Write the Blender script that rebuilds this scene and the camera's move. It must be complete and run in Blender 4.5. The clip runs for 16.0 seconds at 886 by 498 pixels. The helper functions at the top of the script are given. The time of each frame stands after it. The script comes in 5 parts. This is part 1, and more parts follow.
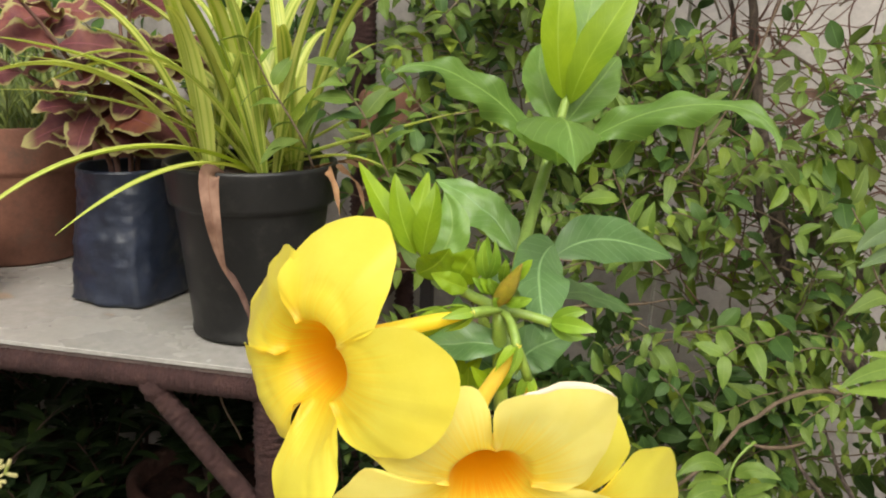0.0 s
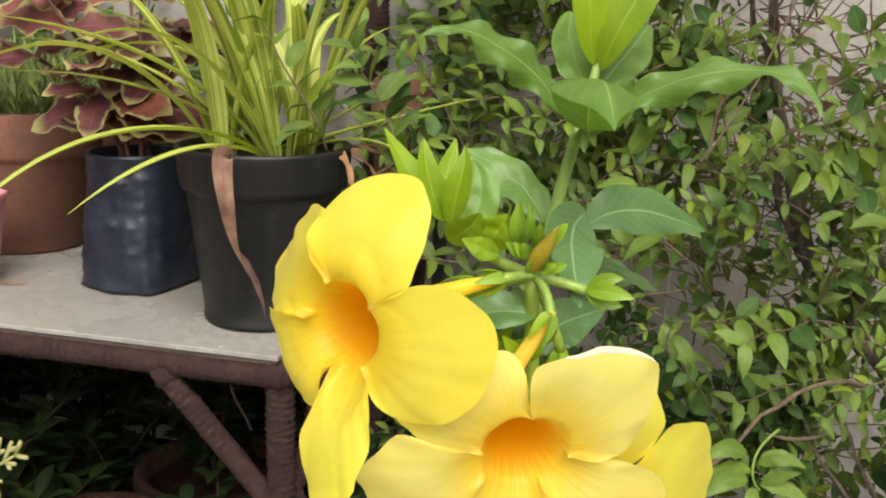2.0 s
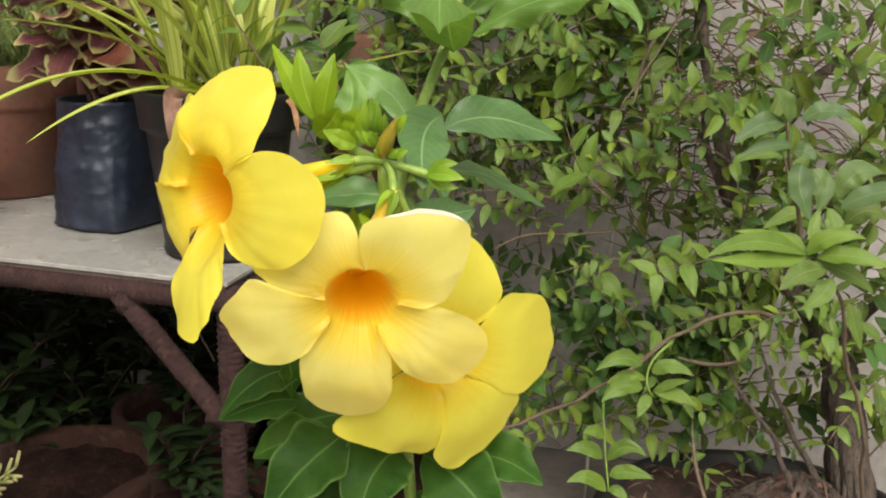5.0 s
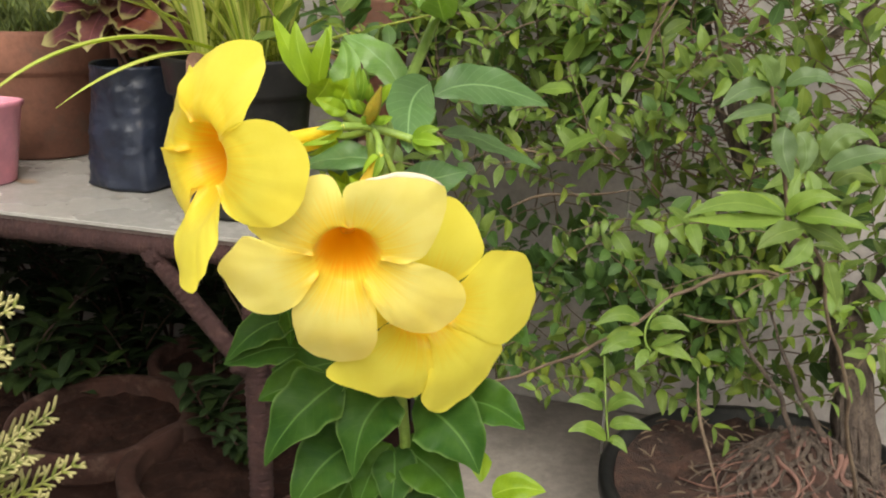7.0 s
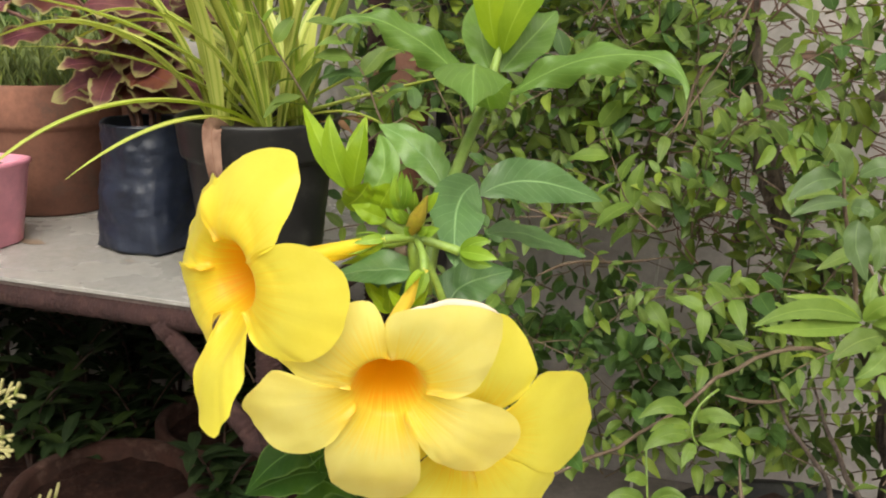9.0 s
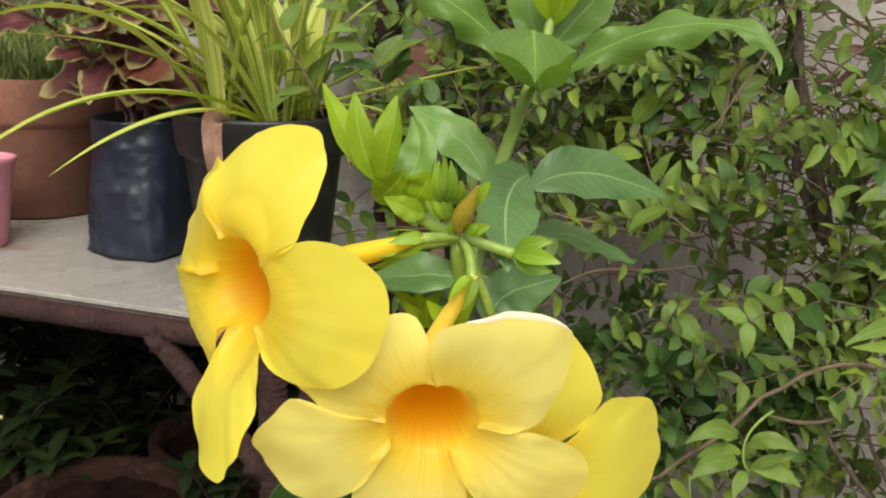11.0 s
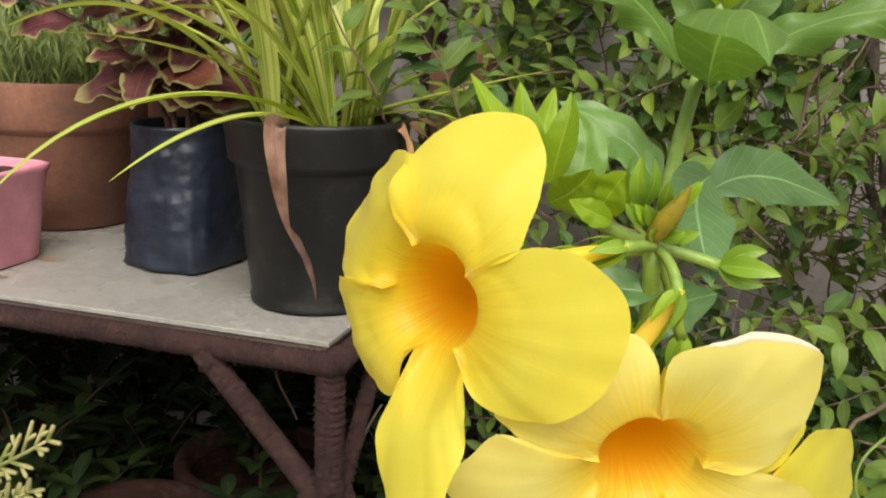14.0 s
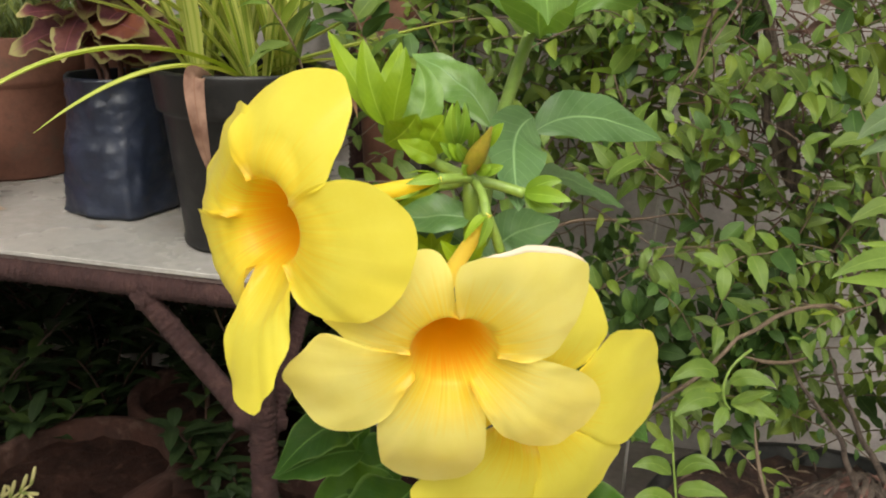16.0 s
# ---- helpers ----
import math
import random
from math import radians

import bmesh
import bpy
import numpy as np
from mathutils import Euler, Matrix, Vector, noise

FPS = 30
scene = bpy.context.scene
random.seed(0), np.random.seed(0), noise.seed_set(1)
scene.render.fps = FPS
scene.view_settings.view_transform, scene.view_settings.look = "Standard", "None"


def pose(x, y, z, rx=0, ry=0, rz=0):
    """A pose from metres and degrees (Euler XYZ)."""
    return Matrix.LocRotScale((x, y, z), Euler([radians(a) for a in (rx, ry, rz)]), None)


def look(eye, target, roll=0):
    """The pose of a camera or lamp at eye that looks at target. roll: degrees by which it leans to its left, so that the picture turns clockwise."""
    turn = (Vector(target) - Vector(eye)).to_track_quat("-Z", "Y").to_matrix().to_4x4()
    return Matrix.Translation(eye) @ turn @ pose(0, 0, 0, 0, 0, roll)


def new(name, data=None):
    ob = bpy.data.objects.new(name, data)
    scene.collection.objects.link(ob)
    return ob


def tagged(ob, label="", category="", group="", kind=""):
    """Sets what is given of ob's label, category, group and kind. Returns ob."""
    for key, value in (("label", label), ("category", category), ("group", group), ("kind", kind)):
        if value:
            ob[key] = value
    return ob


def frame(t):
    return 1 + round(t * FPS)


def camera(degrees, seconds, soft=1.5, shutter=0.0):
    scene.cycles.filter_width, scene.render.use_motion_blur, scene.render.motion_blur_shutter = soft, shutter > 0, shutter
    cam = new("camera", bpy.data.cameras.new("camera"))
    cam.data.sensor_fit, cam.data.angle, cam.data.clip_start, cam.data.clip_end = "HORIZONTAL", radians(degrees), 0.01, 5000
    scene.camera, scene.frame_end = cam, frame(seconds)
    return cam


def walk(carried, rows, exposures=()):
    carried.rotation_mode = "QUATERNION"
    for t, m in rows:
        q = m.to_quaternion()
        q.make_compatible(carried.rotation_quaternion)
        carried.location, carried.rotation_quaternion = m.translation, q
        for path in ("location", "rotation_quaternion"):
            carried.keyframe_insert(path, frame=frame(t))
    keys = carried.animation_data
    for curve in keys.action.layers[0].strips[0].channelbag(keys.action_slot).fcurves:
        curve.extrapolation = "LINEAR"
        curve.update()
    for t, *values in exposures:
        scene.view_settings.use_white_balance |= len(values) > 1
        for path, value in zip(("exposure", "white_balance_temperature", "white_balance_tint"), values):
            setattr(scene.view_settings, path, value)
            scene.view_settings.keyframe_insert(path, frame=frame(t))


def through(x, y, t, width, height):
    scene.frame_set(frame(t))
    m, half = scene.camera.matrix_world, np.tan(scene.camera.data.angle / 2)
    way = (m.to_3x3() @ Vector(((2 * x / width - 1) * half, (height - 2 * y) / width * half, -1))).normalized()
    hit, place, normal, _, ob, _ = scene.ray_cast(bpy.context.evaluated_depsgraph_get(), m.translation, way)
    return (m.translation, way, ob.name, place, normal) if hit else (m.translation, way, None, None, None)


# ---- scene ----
cam = camera(51.6, 16.0, soft=2.0)
PATH = [
    (0, (0.0592, 0.0339, 0.7162), (0.0473, 1.0039, 0.4737), 1.48),
    (0.5, (0.0580, 0.0360, 0.7190), (0.0435, 1.0071, 0.4807), 1.35),
    (1, (0.0584, 0.0373, 0.7131), (0.0418, 1.0083, 0.4748), 1.46),
    (1.5, (0.0555, 0.0395, 0.7067), (0.0395, 1.0100, 0.4662), 1.41),
    (2, (0.0487, 0.0423, 0.6984), (0.0329, 1.0129, 0.4585), 1.70),
    (2.5, (0.0489, 0.0402, 0.7045), (0.0334, 1.0115, 0.4668), 1.73),
    (3, (0.0566, 0.0395, 0.6979), (0.0405, 1.0103, 0.4586), 1.82),
    (3.5, (0.0659, 0.0333, 0.6899), (0.0508, 1.0037, 0.4487), 1.70),
    (4, (0.0785, 0.0073, 0.6895), (0.0653, 0.9772, 0.4464), 1.96),
    (4.5, (0.0949, -0.0097, 0.6827), (0.0784, 0.9593, 0.4360), 1.96),
    (5, (0.1177, -0.0303, 0.6759), (0.0941, 0.9348, 0.4151), 1.80),
    (7.5, (0.1476, -0.0606, 0.6919), (0.0747, 0.8882, 0.3847), 1.43),
    (8, (0.1412, -0.0415, 0.7025), (0.0690, 0.9083, 0.3982), 1.73),
    (8.5, (0.1382, -0.0230, 0.7168), (0.0627, 0.9311, 0.4272), 1.42),
    (9, (0.1224, -0.0031, 0.7113), (0.0471, 0.9553, 0.4361), 1.54),
    (11.5, (0.0788, 0.0662, 0.6749), (0.0070, 1.0277, 0.4096), 1.89),
    (12, (0.0373, 0.0693, 0.6588), (-0.0406, 1.0301, 0.3928), 1.88),
    (12.5, (0.0153, 0.0759, 0.6564), (-0.0635, 1.0365, 0.3900), 2.04),
    (13, (0.0137, 0.0827, 0.6688), (-0.0684, 1.0462, 0.4141), 1.91),
    (13.5, (0.0118, 0.0917, 0.6745), (-0.0608, 1.0574, 0.4251), 1.90),
    (14, (0.0280, 0.0964, 0.6734), (-0.0311, 1.0634, 0.4255), 2.30),
    (14.5, (0.0503, 0.0960, 0.6785), (0.0123, 1.0644, 0.4319), 2.72),
    (15, (0.0745, 0.0684, 0.6748), (0.0512, 1.0326, 0.4106), 2.30),
    (15.5, (0.0783, 0.0528, 0.6775), (0.0564, 1.0088, 0.3849), 1.83),
    (16, (0.0780, 0.0453, 0.6845), (0.0521, 0.9973, 0.3795), 1.53),
]
walk(cam, [(t, look(eye, target, roll)) for t, eye, target, roll in PATH],
     exposures=[(0.0, 0.87, 6870, 7), (2.0, 0.88, 6870, 7), (4.0, 0.81, 6870, 7), (9.0, 0.89, 6870, 7), (11.5, 0.71, 6870, 7), (13.5, 0.75, 6870, 7), (15.0, 0.69, 6870, 7), (16.0, 0.74, 6870, 7)])

# ---------------------------------------------------------------- light
world = bpy.data.worlds.new("World")
scene.world = world
world.use_nodes = True
wn, wl = world.node_tree.nodes, world.node_tree.links
sky = wn.new("ShaderNodeTexSky")
sky.sky_type = "NISHITA"
sky.sun_disc = False
sky.sun_elevation, sky.sun_rotation = radians(50), radians(170)
sky.air_density, sky.dust_density, sky.ozone_density = 1.0, 4.0, 0.5
tone = wn.new("ShaderNodeMix")
tone.data_type = "RGBA"
tone.inputs[0].default_value = 0.75
hsv = wn.new("ShaderNodeRGBToBW")
wl.new(sky.outputs[0], hsv.inputs[0])
wl.new(sky.outputs[0], tone.inputs[6])
wl.new(hsv.outputs[0], tone.inputs[7])
wl.new(tone.outputs[2], wn["Background"].inputs[0])
wn["Background"].inputs[1].default_value = 0.145
sun = new("sun", bpy.data.lights.new("sun", "SUN"))
sun.data.energy, sun.data.angle, sun.data.color = 2.0, radians(45), (1.0, 0.96, 0.9)
sun.matrix_world = look((0.24, -1.35, 1.55), (0, 0, 0))

# ---------------------------------------------------------------- materials


def graph(name):
    m = bpy.data.materials.new(name)
    m.use_nodes = True
    return m, m.node_tree.nodes, m.node_tree.links, m.node_tree.nodes["Principled BSDF"]


def ramp(nodes, stops, mode="LINEAR"):
    r = nodes.new("ShaderNodeValToRGB")
    r.color_ramp.interpolation = mode
    while len(r.color_ramp.elements) < len(stops):
        r.color_ramp.elements.new(0.5)
    for e, (at, c) in zip(r.color_ramp.elements, stops):
        e.position, e.color = at, (*c, 1) if len(c) == 3 else c
    return r


def mix(nodes, links, a, b, fac, mode="MIX"):
    """Mixes two colours; each of a, b, fac is a socket or a value."""
    n = nodes.new("ShaderNodeMix")
    n.data_type, n.blend_type = "RGBA", mode
    for socket, v in ((n.inputs[0], fac), (n.inputs[6], a), (n.inputs[7], b)):
        if isinstance(v, bpy.types.NodeSocket):
            links.new(v, socket)
        else:
            socket.default_value = v if isinstance(v, (int, float)) else (*v, 1)
    return n.outputs[2]


def maths(nodes, links, op, a, b=0.0):
    n = nodes.new("ShaderNodeMath")
    n.operation = op
    for socket, v in ((n.inputs[0], a), (n.inputs[1], b)):
        if isinstance(v, bpy.types.NodeSocket):
            links.new(v, socket)
        else:
            socket.default_value = v
    return n.outputs[0]


def noise_of(nodes, links, scale, detail=4.0, rough=0.6, stretch=None):
    geo = nodes.new("ShaderNodeNewGeometry")
    n = nodes.new("ShaderNodeTexNoise")
    n.inputs["Scale"].default_value, n.inputs["Detail"].default_value, n.inputs["Roughness"].default_value = scale, detail, rough
    if stretch:
        m = nodes.new("ShaderNodeMapping")
        m.inputs["Scale"].default_value = stretch
        links.new(geo.outputs["Position"], m.inputs[0])
        links.new(m.outputs[0], n.inputs["Vector"])
    else:
        links.new(geo.outputs["Position"], n.inputs["Vector"])
    return n.outputs[0]


def bump(nodes, links, bsdf, height, strength, distance=0.002):
    b = nodes.new("ShaderNodeBump")
    b.inputs["Strength"].default_value, b.inputs["Distance"].default_value = strength, distance
    links.new(height, b.inputs["Height"])
    links.new(b.outputs[0], bsdf.inputs["Normal"])


def rough_surface(name, dark, light, big, fine, rough=0.8, relief=0.4, stain=None, stain_amount=0.5, distance=0.002, metal=0.0, spec=0.5, stretch=None):
    """A weathered surface: large patches, fine grain, relief and an optional stain."""
    m, n, l, p = graph(name)
    a, b = noise_of(n, l, big, 5, 0.6, stretch), noise_of(n, l, fine, 6, 0.7, stretch)
    ra = ramp(n, [(0.3, dark), (0.7, light)])
    l.new(a, ra.inputs[0])
    grain = ramp(n, [(0.25, (0.55, 0.55, 0.55)), (0.75, (1.15, 1.15, 1.15))])
    l.new(b, grain.inputs[0])
    colour = mix(n, l, ra.outputs[0], grain.outputs[0], 0.7, "MULTIPLY")
    if stain:
        s = ramp(n, [(0.52, (0, 0, 0)), (0.68, (1, 1, 1))])
        l.new(noise_of(n, l, big * 2.3, 8, 0.7), s.inputs[0])
        colour = mix(n, l, colour, stain, maths(n, l, "MULTIPLY", s.outputs[0], stain_amount))
    l.new(colour, p.inputs["Base Color"])
    rr = ramp(n, [(0.3, (rough - 0.12,) * 3), (0.7, (min(1, rough + 0.1),) * 3)])
    l.new(a, rr.inputs[0])
    l.new(rr.outputs[0], p.inputs["Roughness"])
    p.inputs["Metallic"].default_value = metal
    p.inputs["Specular IOR Level"].default_value = spec
    bump(n, l, p, b, relief, distance)
    return m


def leaf_surface(name, dark, light, rib, rough=0.4, spec=0.5, veins=1.0, through=0.25, edge=None, edge_at=0.8, stripe=None, spread=0.25, rim=None):
    """A leaf: uneven green, paler midrib and veins by its UV, light coming through; edge or stripe: a second colour at the margins or along the blade."""
    m, n, l, p = graph(name)
    uv = n.new("ShaderNodeUVMap")
    sep = n.new("ShaderNodeSeparateXYZ")
    l.new(uv.outputs[0], sep.inputs[0])
    u, v = sep.outputs[0], sep.outputs[1]
    across = maths(n, l, "ABSOLUTE", maths(n, l, "MULTIPLY_ADD", v, 2.0))
    n_abs = across.node
    src = n_abs.inputs[0].links[0].from_node
    src.inputs[2].default_value = -1.0
    ra = ramp(n, [(0.3, dark), (0.7, light)])
    l.new(noise_of(n, l, 45, 4), ra.inputs[0])
    colour = ra.outputs[0]
    info = n.new("ShaderNodeObjectInfo")
    vary = ramp(n, [(0.0, (1 - spread, 1 - spread, 1 - spread)), (0.6, (1, 1, 1)), (1.0, (1 + 1.5 * spread, 1 + spread, 1 - spread))])
    l.new(info.outputs["Random"], vary.inputs[0])
    geo = n.new("ShaderNodeNewGeometry")
    vary2 = ramp(n, [(0.0, (1 - spread, 1 - spread, 1 - spread)), (0.6, (1, 1, 1)), (1.0, (1 + 1.5 * spread, 1 + spread, 1 - spread))])
    l.new(geo.outputs["Random Per Island"], vary2.inputs[0])
    colour = mix(n, l, colour, vary.outputs[0], 1.0, "MULTIPLY")
    colour = mix(n, l, colour, vary2.outputs[0], 1.0, "MULTIPLY")
    if edge:
        wob = maths(n, l, "ADD", across, maths(n, l, "MULTIPLY", maths(n, l, "SUBTRACT", noise_of(n, l, 160, 3), 0.5), 0.5))
        r = ramp(n, [(edge_at - 0.06, (0, 0, 0)), (edge_at + 0.06, (1, 1, 1))])
        tip = maths(n, l, "MAXIMUM", wob, maths(n, l, "MULTIPLY", u, 0.95))
        l.new(tip, r.inputs[0])
        colour = mix(n, l, colour, edge, r.outputs[0])
    if stripe:
        w = n.new("ShaderNodeTexNoise")
        w.noise_dimensions = "2D"
        comb = n.new("ShaderNodeCombineXYZ")
        l.new(maths(n, l, "MULTIPLY", v, 5.0), comb.inputs[0])
        l.new(maths(n, l, "MULTIPLY", info.outputs["Random"], 37.0), comb.inputs[1])
        l.new(comb.outputs[0], w.inputs["Vector"])
        w.inputs["Scale"].default_value, w.inputs["Detail"].default_value = 1.3, 1.0
        r = ramp(n, [(0.42, (0, 0, 0)), (0.56, (1, 1, 1))])
        l.new(w.outputs[0], r.inputs[0])
        colour = mix(n, l, colour, stripe, r.outputs[0])
    if rim:
        r = ramp(n, [(0.88, (0, 0, 0)), (0.98, (0.75, 0.75, 0.75))])
        l.new(across, r.inputs[0])
        colour = mix(n, l, colour, rim, r.outputs[0])
    if rib:
        r = ramp(n, [(0.015, (0.85, 0.85, 0.85)), (0.06, (0, 0, 0))])
        l.new(across, r.inputs[0])
        side = maths(n, l, "FRACT", maths(n, l, "SUBTRACT", maths(n, l, "MULTIPLY", u, 11.0), maths(n, l, "MULTIPLY", across, 2.2)))
        vein = ramp(n, [(0.0, (1, 1, 1)), (0.07, (0, 0, 0)), (0.93, (0, 0, 0)), (1.0, (1, 1, 1))])
        l.new(side, vein.inputs[0])
        both = maths(n, l, "MAXIMUM", r.outputs[0], maths(n, l, "MULTIPLY", vein.outputs[0], 0.26 * veins))
        colour = mix(n, l, colour, rib, both)
        swell = maths(n, l, "SUBTRACT", maths(n, l, "MULTIPLY", noise_of(n, l, 170, 2), 0.8), both)
        bump(n, l, p, swell, 0.3, 0.0015)
    l.new(colour, p.inputs["Base Color"])
    p.inputs["Roughness"].default_value = rough
    p.inputs["Specular IOR Level"].default_value = spec
    if through:
        t = n.new("ShaderNodeBsdfTranslucent")
        l.new(mix(n, l, colour, (1.0, 1.0, 0.45), 1.0, "MULTIPLY"), t.inputs[0])
        s = n.new("ShaderNodeMixShader")
        s.inputs[0].default_value = through
        l.new(p.outputs[0], s.inputs[1])
        l.new(t.outputs[0], s.inputs[2])
        l.new(s.outputs[0], n["Material Output"].inputs[0])
    return m


def petal_surface(name, lobe, base, throat):
    """Petal: lobe colour, deeper towards the throat, orange inside with fine streaks along it."""
    m, n, l, p = graph(name)
    uv = n.new("ShaderNodeUVMap")
    sep = n.new("ShaderNodeSeparateXYZ")
    l.new(uv.outputs[0], sep.inputs[0])
    streak = n.new("ShaderNodeTexNoise")
    comb = n.new("ShaderNodeCombineXYZ")
    l.new(maths(n, l, "MULTIPLY", sep.outputs[1], 34.0), comb.inputs[0])
    l.new(maths(n, l, "MULTIPLY", sep.outputs[0], 1.6), comb.inputs[1])
    l.new(comb.outputs[0], streak.inputs["Vector"])
    streak.inputs["Scale"].default_value = 1.0
    along = maths(n, l, "ADD", sep.outputs[0], maths(n, l, "MULTIPLY", maths(n, l, "SUBTRACT", streak.outputs[0], 0.5), 0.34))
    r = ramp(n, [(0.08, throat), (0.22, throat), (0.4, base), (0.62, lobe), (1.0, lobe)])
    l.new(along, r.inputs[0])
    patch = ramp(n, [(0.3, (0.96, 0.94, 0.86)), (0.7, (1.0, 1.0, 1.12))])
    l.new(noise_of(n, l, 60, 5), patch.inputs[0])
    colour = mix(n, l, r.outputs[0], patch.outputs[0], 1.0, "MULTIPLY")
    # pale dimples where two lobes part
    edge = maths(n, l, "ABSOLUTE", maths(n, l, "SUBTRACT", sep.outputs[1], 0.5))
    near = ramp(n, [(0.41, (0, 0, 0)), (0.49, (1, 1, 1))])
    l.new(edge, near.inputs[0])
    band = ramp(n, [(0.36, (0, 0, 0)), (0.39, (0.15, 0.15, 0.15)), (0.41, (0.15, 0.15, 0.15)), (0.45, (0, 0, 0))])
    l.new(sep.outputs[0], band.inputs[0])
    colour = mix(n, l, colour, (0.9, 0.84, 0.55), maths(n, l, "MULTIPLY", near.outputs[0], band.outputs[0]))
    l.new(colour, p.inputs["Base Color"])
    p.inputs["Roughness"].default_value = 0.4
    p.inputs["Specular IOR Level"].default_value = 0.35
    p.inputs["Sheen Weight"].default_value, p.inputs["Sheen Roughness"].default_value = 0.1, 0.4
    # shallow puckers between the fine veins
    pucker = maths(n, l, "ADD", maths(n, l, "MULTIPLY", streak.outputs[0], 0.5), noise_of(n, l, 130, 5, 0.65))
    bump(n, l, p, pucker, 0.16, 0.0015)
    t = n.new("ShaderNodeBsdfTranslucent")
    l.new(colour, t.inputs[0])
    s = n.new("ShaderNodeMixShader")
    s.inputs[0].default_value = 0.58
    l.new(p.outputs[0], s.inputs[1])
    l.new(t.outputs[0], s.inputs[2])
    l.new(s.outputs[0], n["Material Output"].inputs[0])
    return m


CONCRETE = rough_surface("concrete_floor", (0.18, 0.155, 0.135), (0.31, 0.275, 0.245), 5, 60, 0.9, 0.5, (0.12, 0.1, 0.09), 0.5)
PLASTER = rough_surface("wall_plaster", (0.385, 0.353, 0.337), (0.535, 0.495, 0.472), 3, 45, 0.9, 0.5, (0.22, 0.2, 0.2), 0.6)
TERRACOTTA = rough_surface("terracotta", (0.125, 0.05, 0.032), (0.235, 0.103, 0.066), 11, 120, 0.8, 0.4, (0.1, 0.062, 0.045), 0.75)
BLACK_PLASTIC = rough_surface("black_plastic", (0.006, 0.0065, 0.007), (0.012, 0.012, 0.012), 14, 180, 0.45, 0.08, (0.05, 0.048, 0.045), 0.35, spec=0.35)
NAVY_FILM = rough_surface("navy_film", (0.006, 0.0095, 0.02), (0.016, 0.023, 0.045), 22, 60, 0.42, 0.3, (0.06, 0.068, 0.085), 0.22, 0.006)
PINK_PLASTIC = rough_surface("pink_plastic", (0.7, 0.26, 0.35), (0.74, 0.3, 0.39), 8, 30, 0.4, 0.02, (0.6, 0.25, 0.3), 0.2)
TILE = rough_surface("glazed_tile", (0.28, 0.268, 0.25), (0.34, 0.328, 0.307), 5, 90, 0.28, 0.05, (0.19, 0.13, 0.09), 0.3, 0.0005)
BOARD = rough_surface("brown_board", (0.085, 0.058, 0.054), (0.15, 0.11, 0.1), 14, 160, 0.85, 0.5)
STAIN = rough_surface("rust_stain", (0.17, 0.115, 0.075), (0.27, 0.21, 0.155), 90, 300, 0.6, 0.1)
RUST = rough_surface("painted_rebar", (0.03, 0.0125, 0.0125), (0.072, 0.034, 0.032), 45, 420, 0.75, 1.0, (0.13, 0.07, 0.055), 0.45, 0.004, spec=0.3)
DARK_METAL = rough_surface("dark_metal", (0.012, 0.01, 0.012), (0.03, 0.024, 0.026), 30, 200, 0.7, 0.4)
SHADED_SOIL = rough_surface("shaded_soil", (0.01, 0.005, 0.004), (0.034, 0.016, 0.012), 30, 220, 1.0, 1.0, (0.08, 0.042, 0.03), 0.4, 0.006, spec=0.08)
SHADED_CLAY = rough_surface("shaded_terracotta", (0.016, 0.007, 0.005), (0.042, 0.018, 0.013), 14, 110, 0.95, 0.8, (0.1, 0.062, 0.047), 0.5, spec=0.2)
SOIL = rough_surface("soil", (0.022, 0.011, 0.008), (0.085, 0.04, 0.027), 40, 260, 1.0, 1.0, (0.14, 0.072, 0.048), 0.45, 0.006)
BARK = rough_surface("bark", (0.06, 0.042, 0.034), (0.24, 0.18, 0.14), 110, 330, 0.95, 1.0, (0.028, 0.019, 0.015), 0.8, 0.012, stretch=(1, 1, 0.18))
TWIG = rough_surface("twig", (0.085, 0.055, 0.035), (0.18, 0.13, 0.085), 60, 300, 0.85, 0.5)
RED_TWIG = rough_surface("red_twig", (0.1, 0.045, 0.035), (0.19, 0.1, 0.075), 60, 300, 0.85, 0.5)
GREEN_STEM = rough_surface("green_stem", (0.145, 0.245, 0.036), (0.24, 0.345, 0.07), 60, 250, 0.5, 0.2)
PALE_STEM = rough_surface("pale_stem", (0.3, 0.27, 0.17), (0.5, 0.46, 0.32), 60, 250, 0.7, 0.3, (0.2, 0.13, 0.08), 0.5)
CORD = rough_surface("pale_cord", (0.5, 0.48, 0.45), (0.62, 0.6, 0.57), 30, 200, 0.6, 0.2)

YELLOW = petal_surface("yellow_petal", (0.885, 0.805, 0.105), (0.92, 0.7, 0.045), (1.0, 0.44, 0.012))
PALE_YELLOW = petal_surface("pale_yellow_petal", (0.93, 0.85, 0.235), (0.96, 0.72, 0.07), (1.0, 0.44, 0.012))
GLOSSY = leaf_surface("glossy_leaf", (0.072, 0.16, 0.047), (0.118, 0.225, 0.075), (0.2, 0.33, 0.14), 0.4, 0.5, 1.0, 0.2)
FRESH = leaf_surface("fresh_leaf", (0.15, 0.3, 0.055), (0.22, 0.39, 0.085), (0.3, 0.47, 0.14), 0.4, 0.5, 1.2, 0.52)
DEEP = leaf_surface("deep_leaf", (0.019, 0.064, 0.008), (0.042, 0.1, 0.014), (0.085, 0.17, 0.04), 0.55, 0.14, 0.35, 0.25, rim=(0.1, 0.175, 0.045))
YOUNG = leaf_surface("young_leaf", (0.145, 0.255, 0.008), (0.23, 0.35, 0.015), (0.3, 0.42, 0.05), 0.5, 0.35, 0.9, 0.35, spread=0.2)
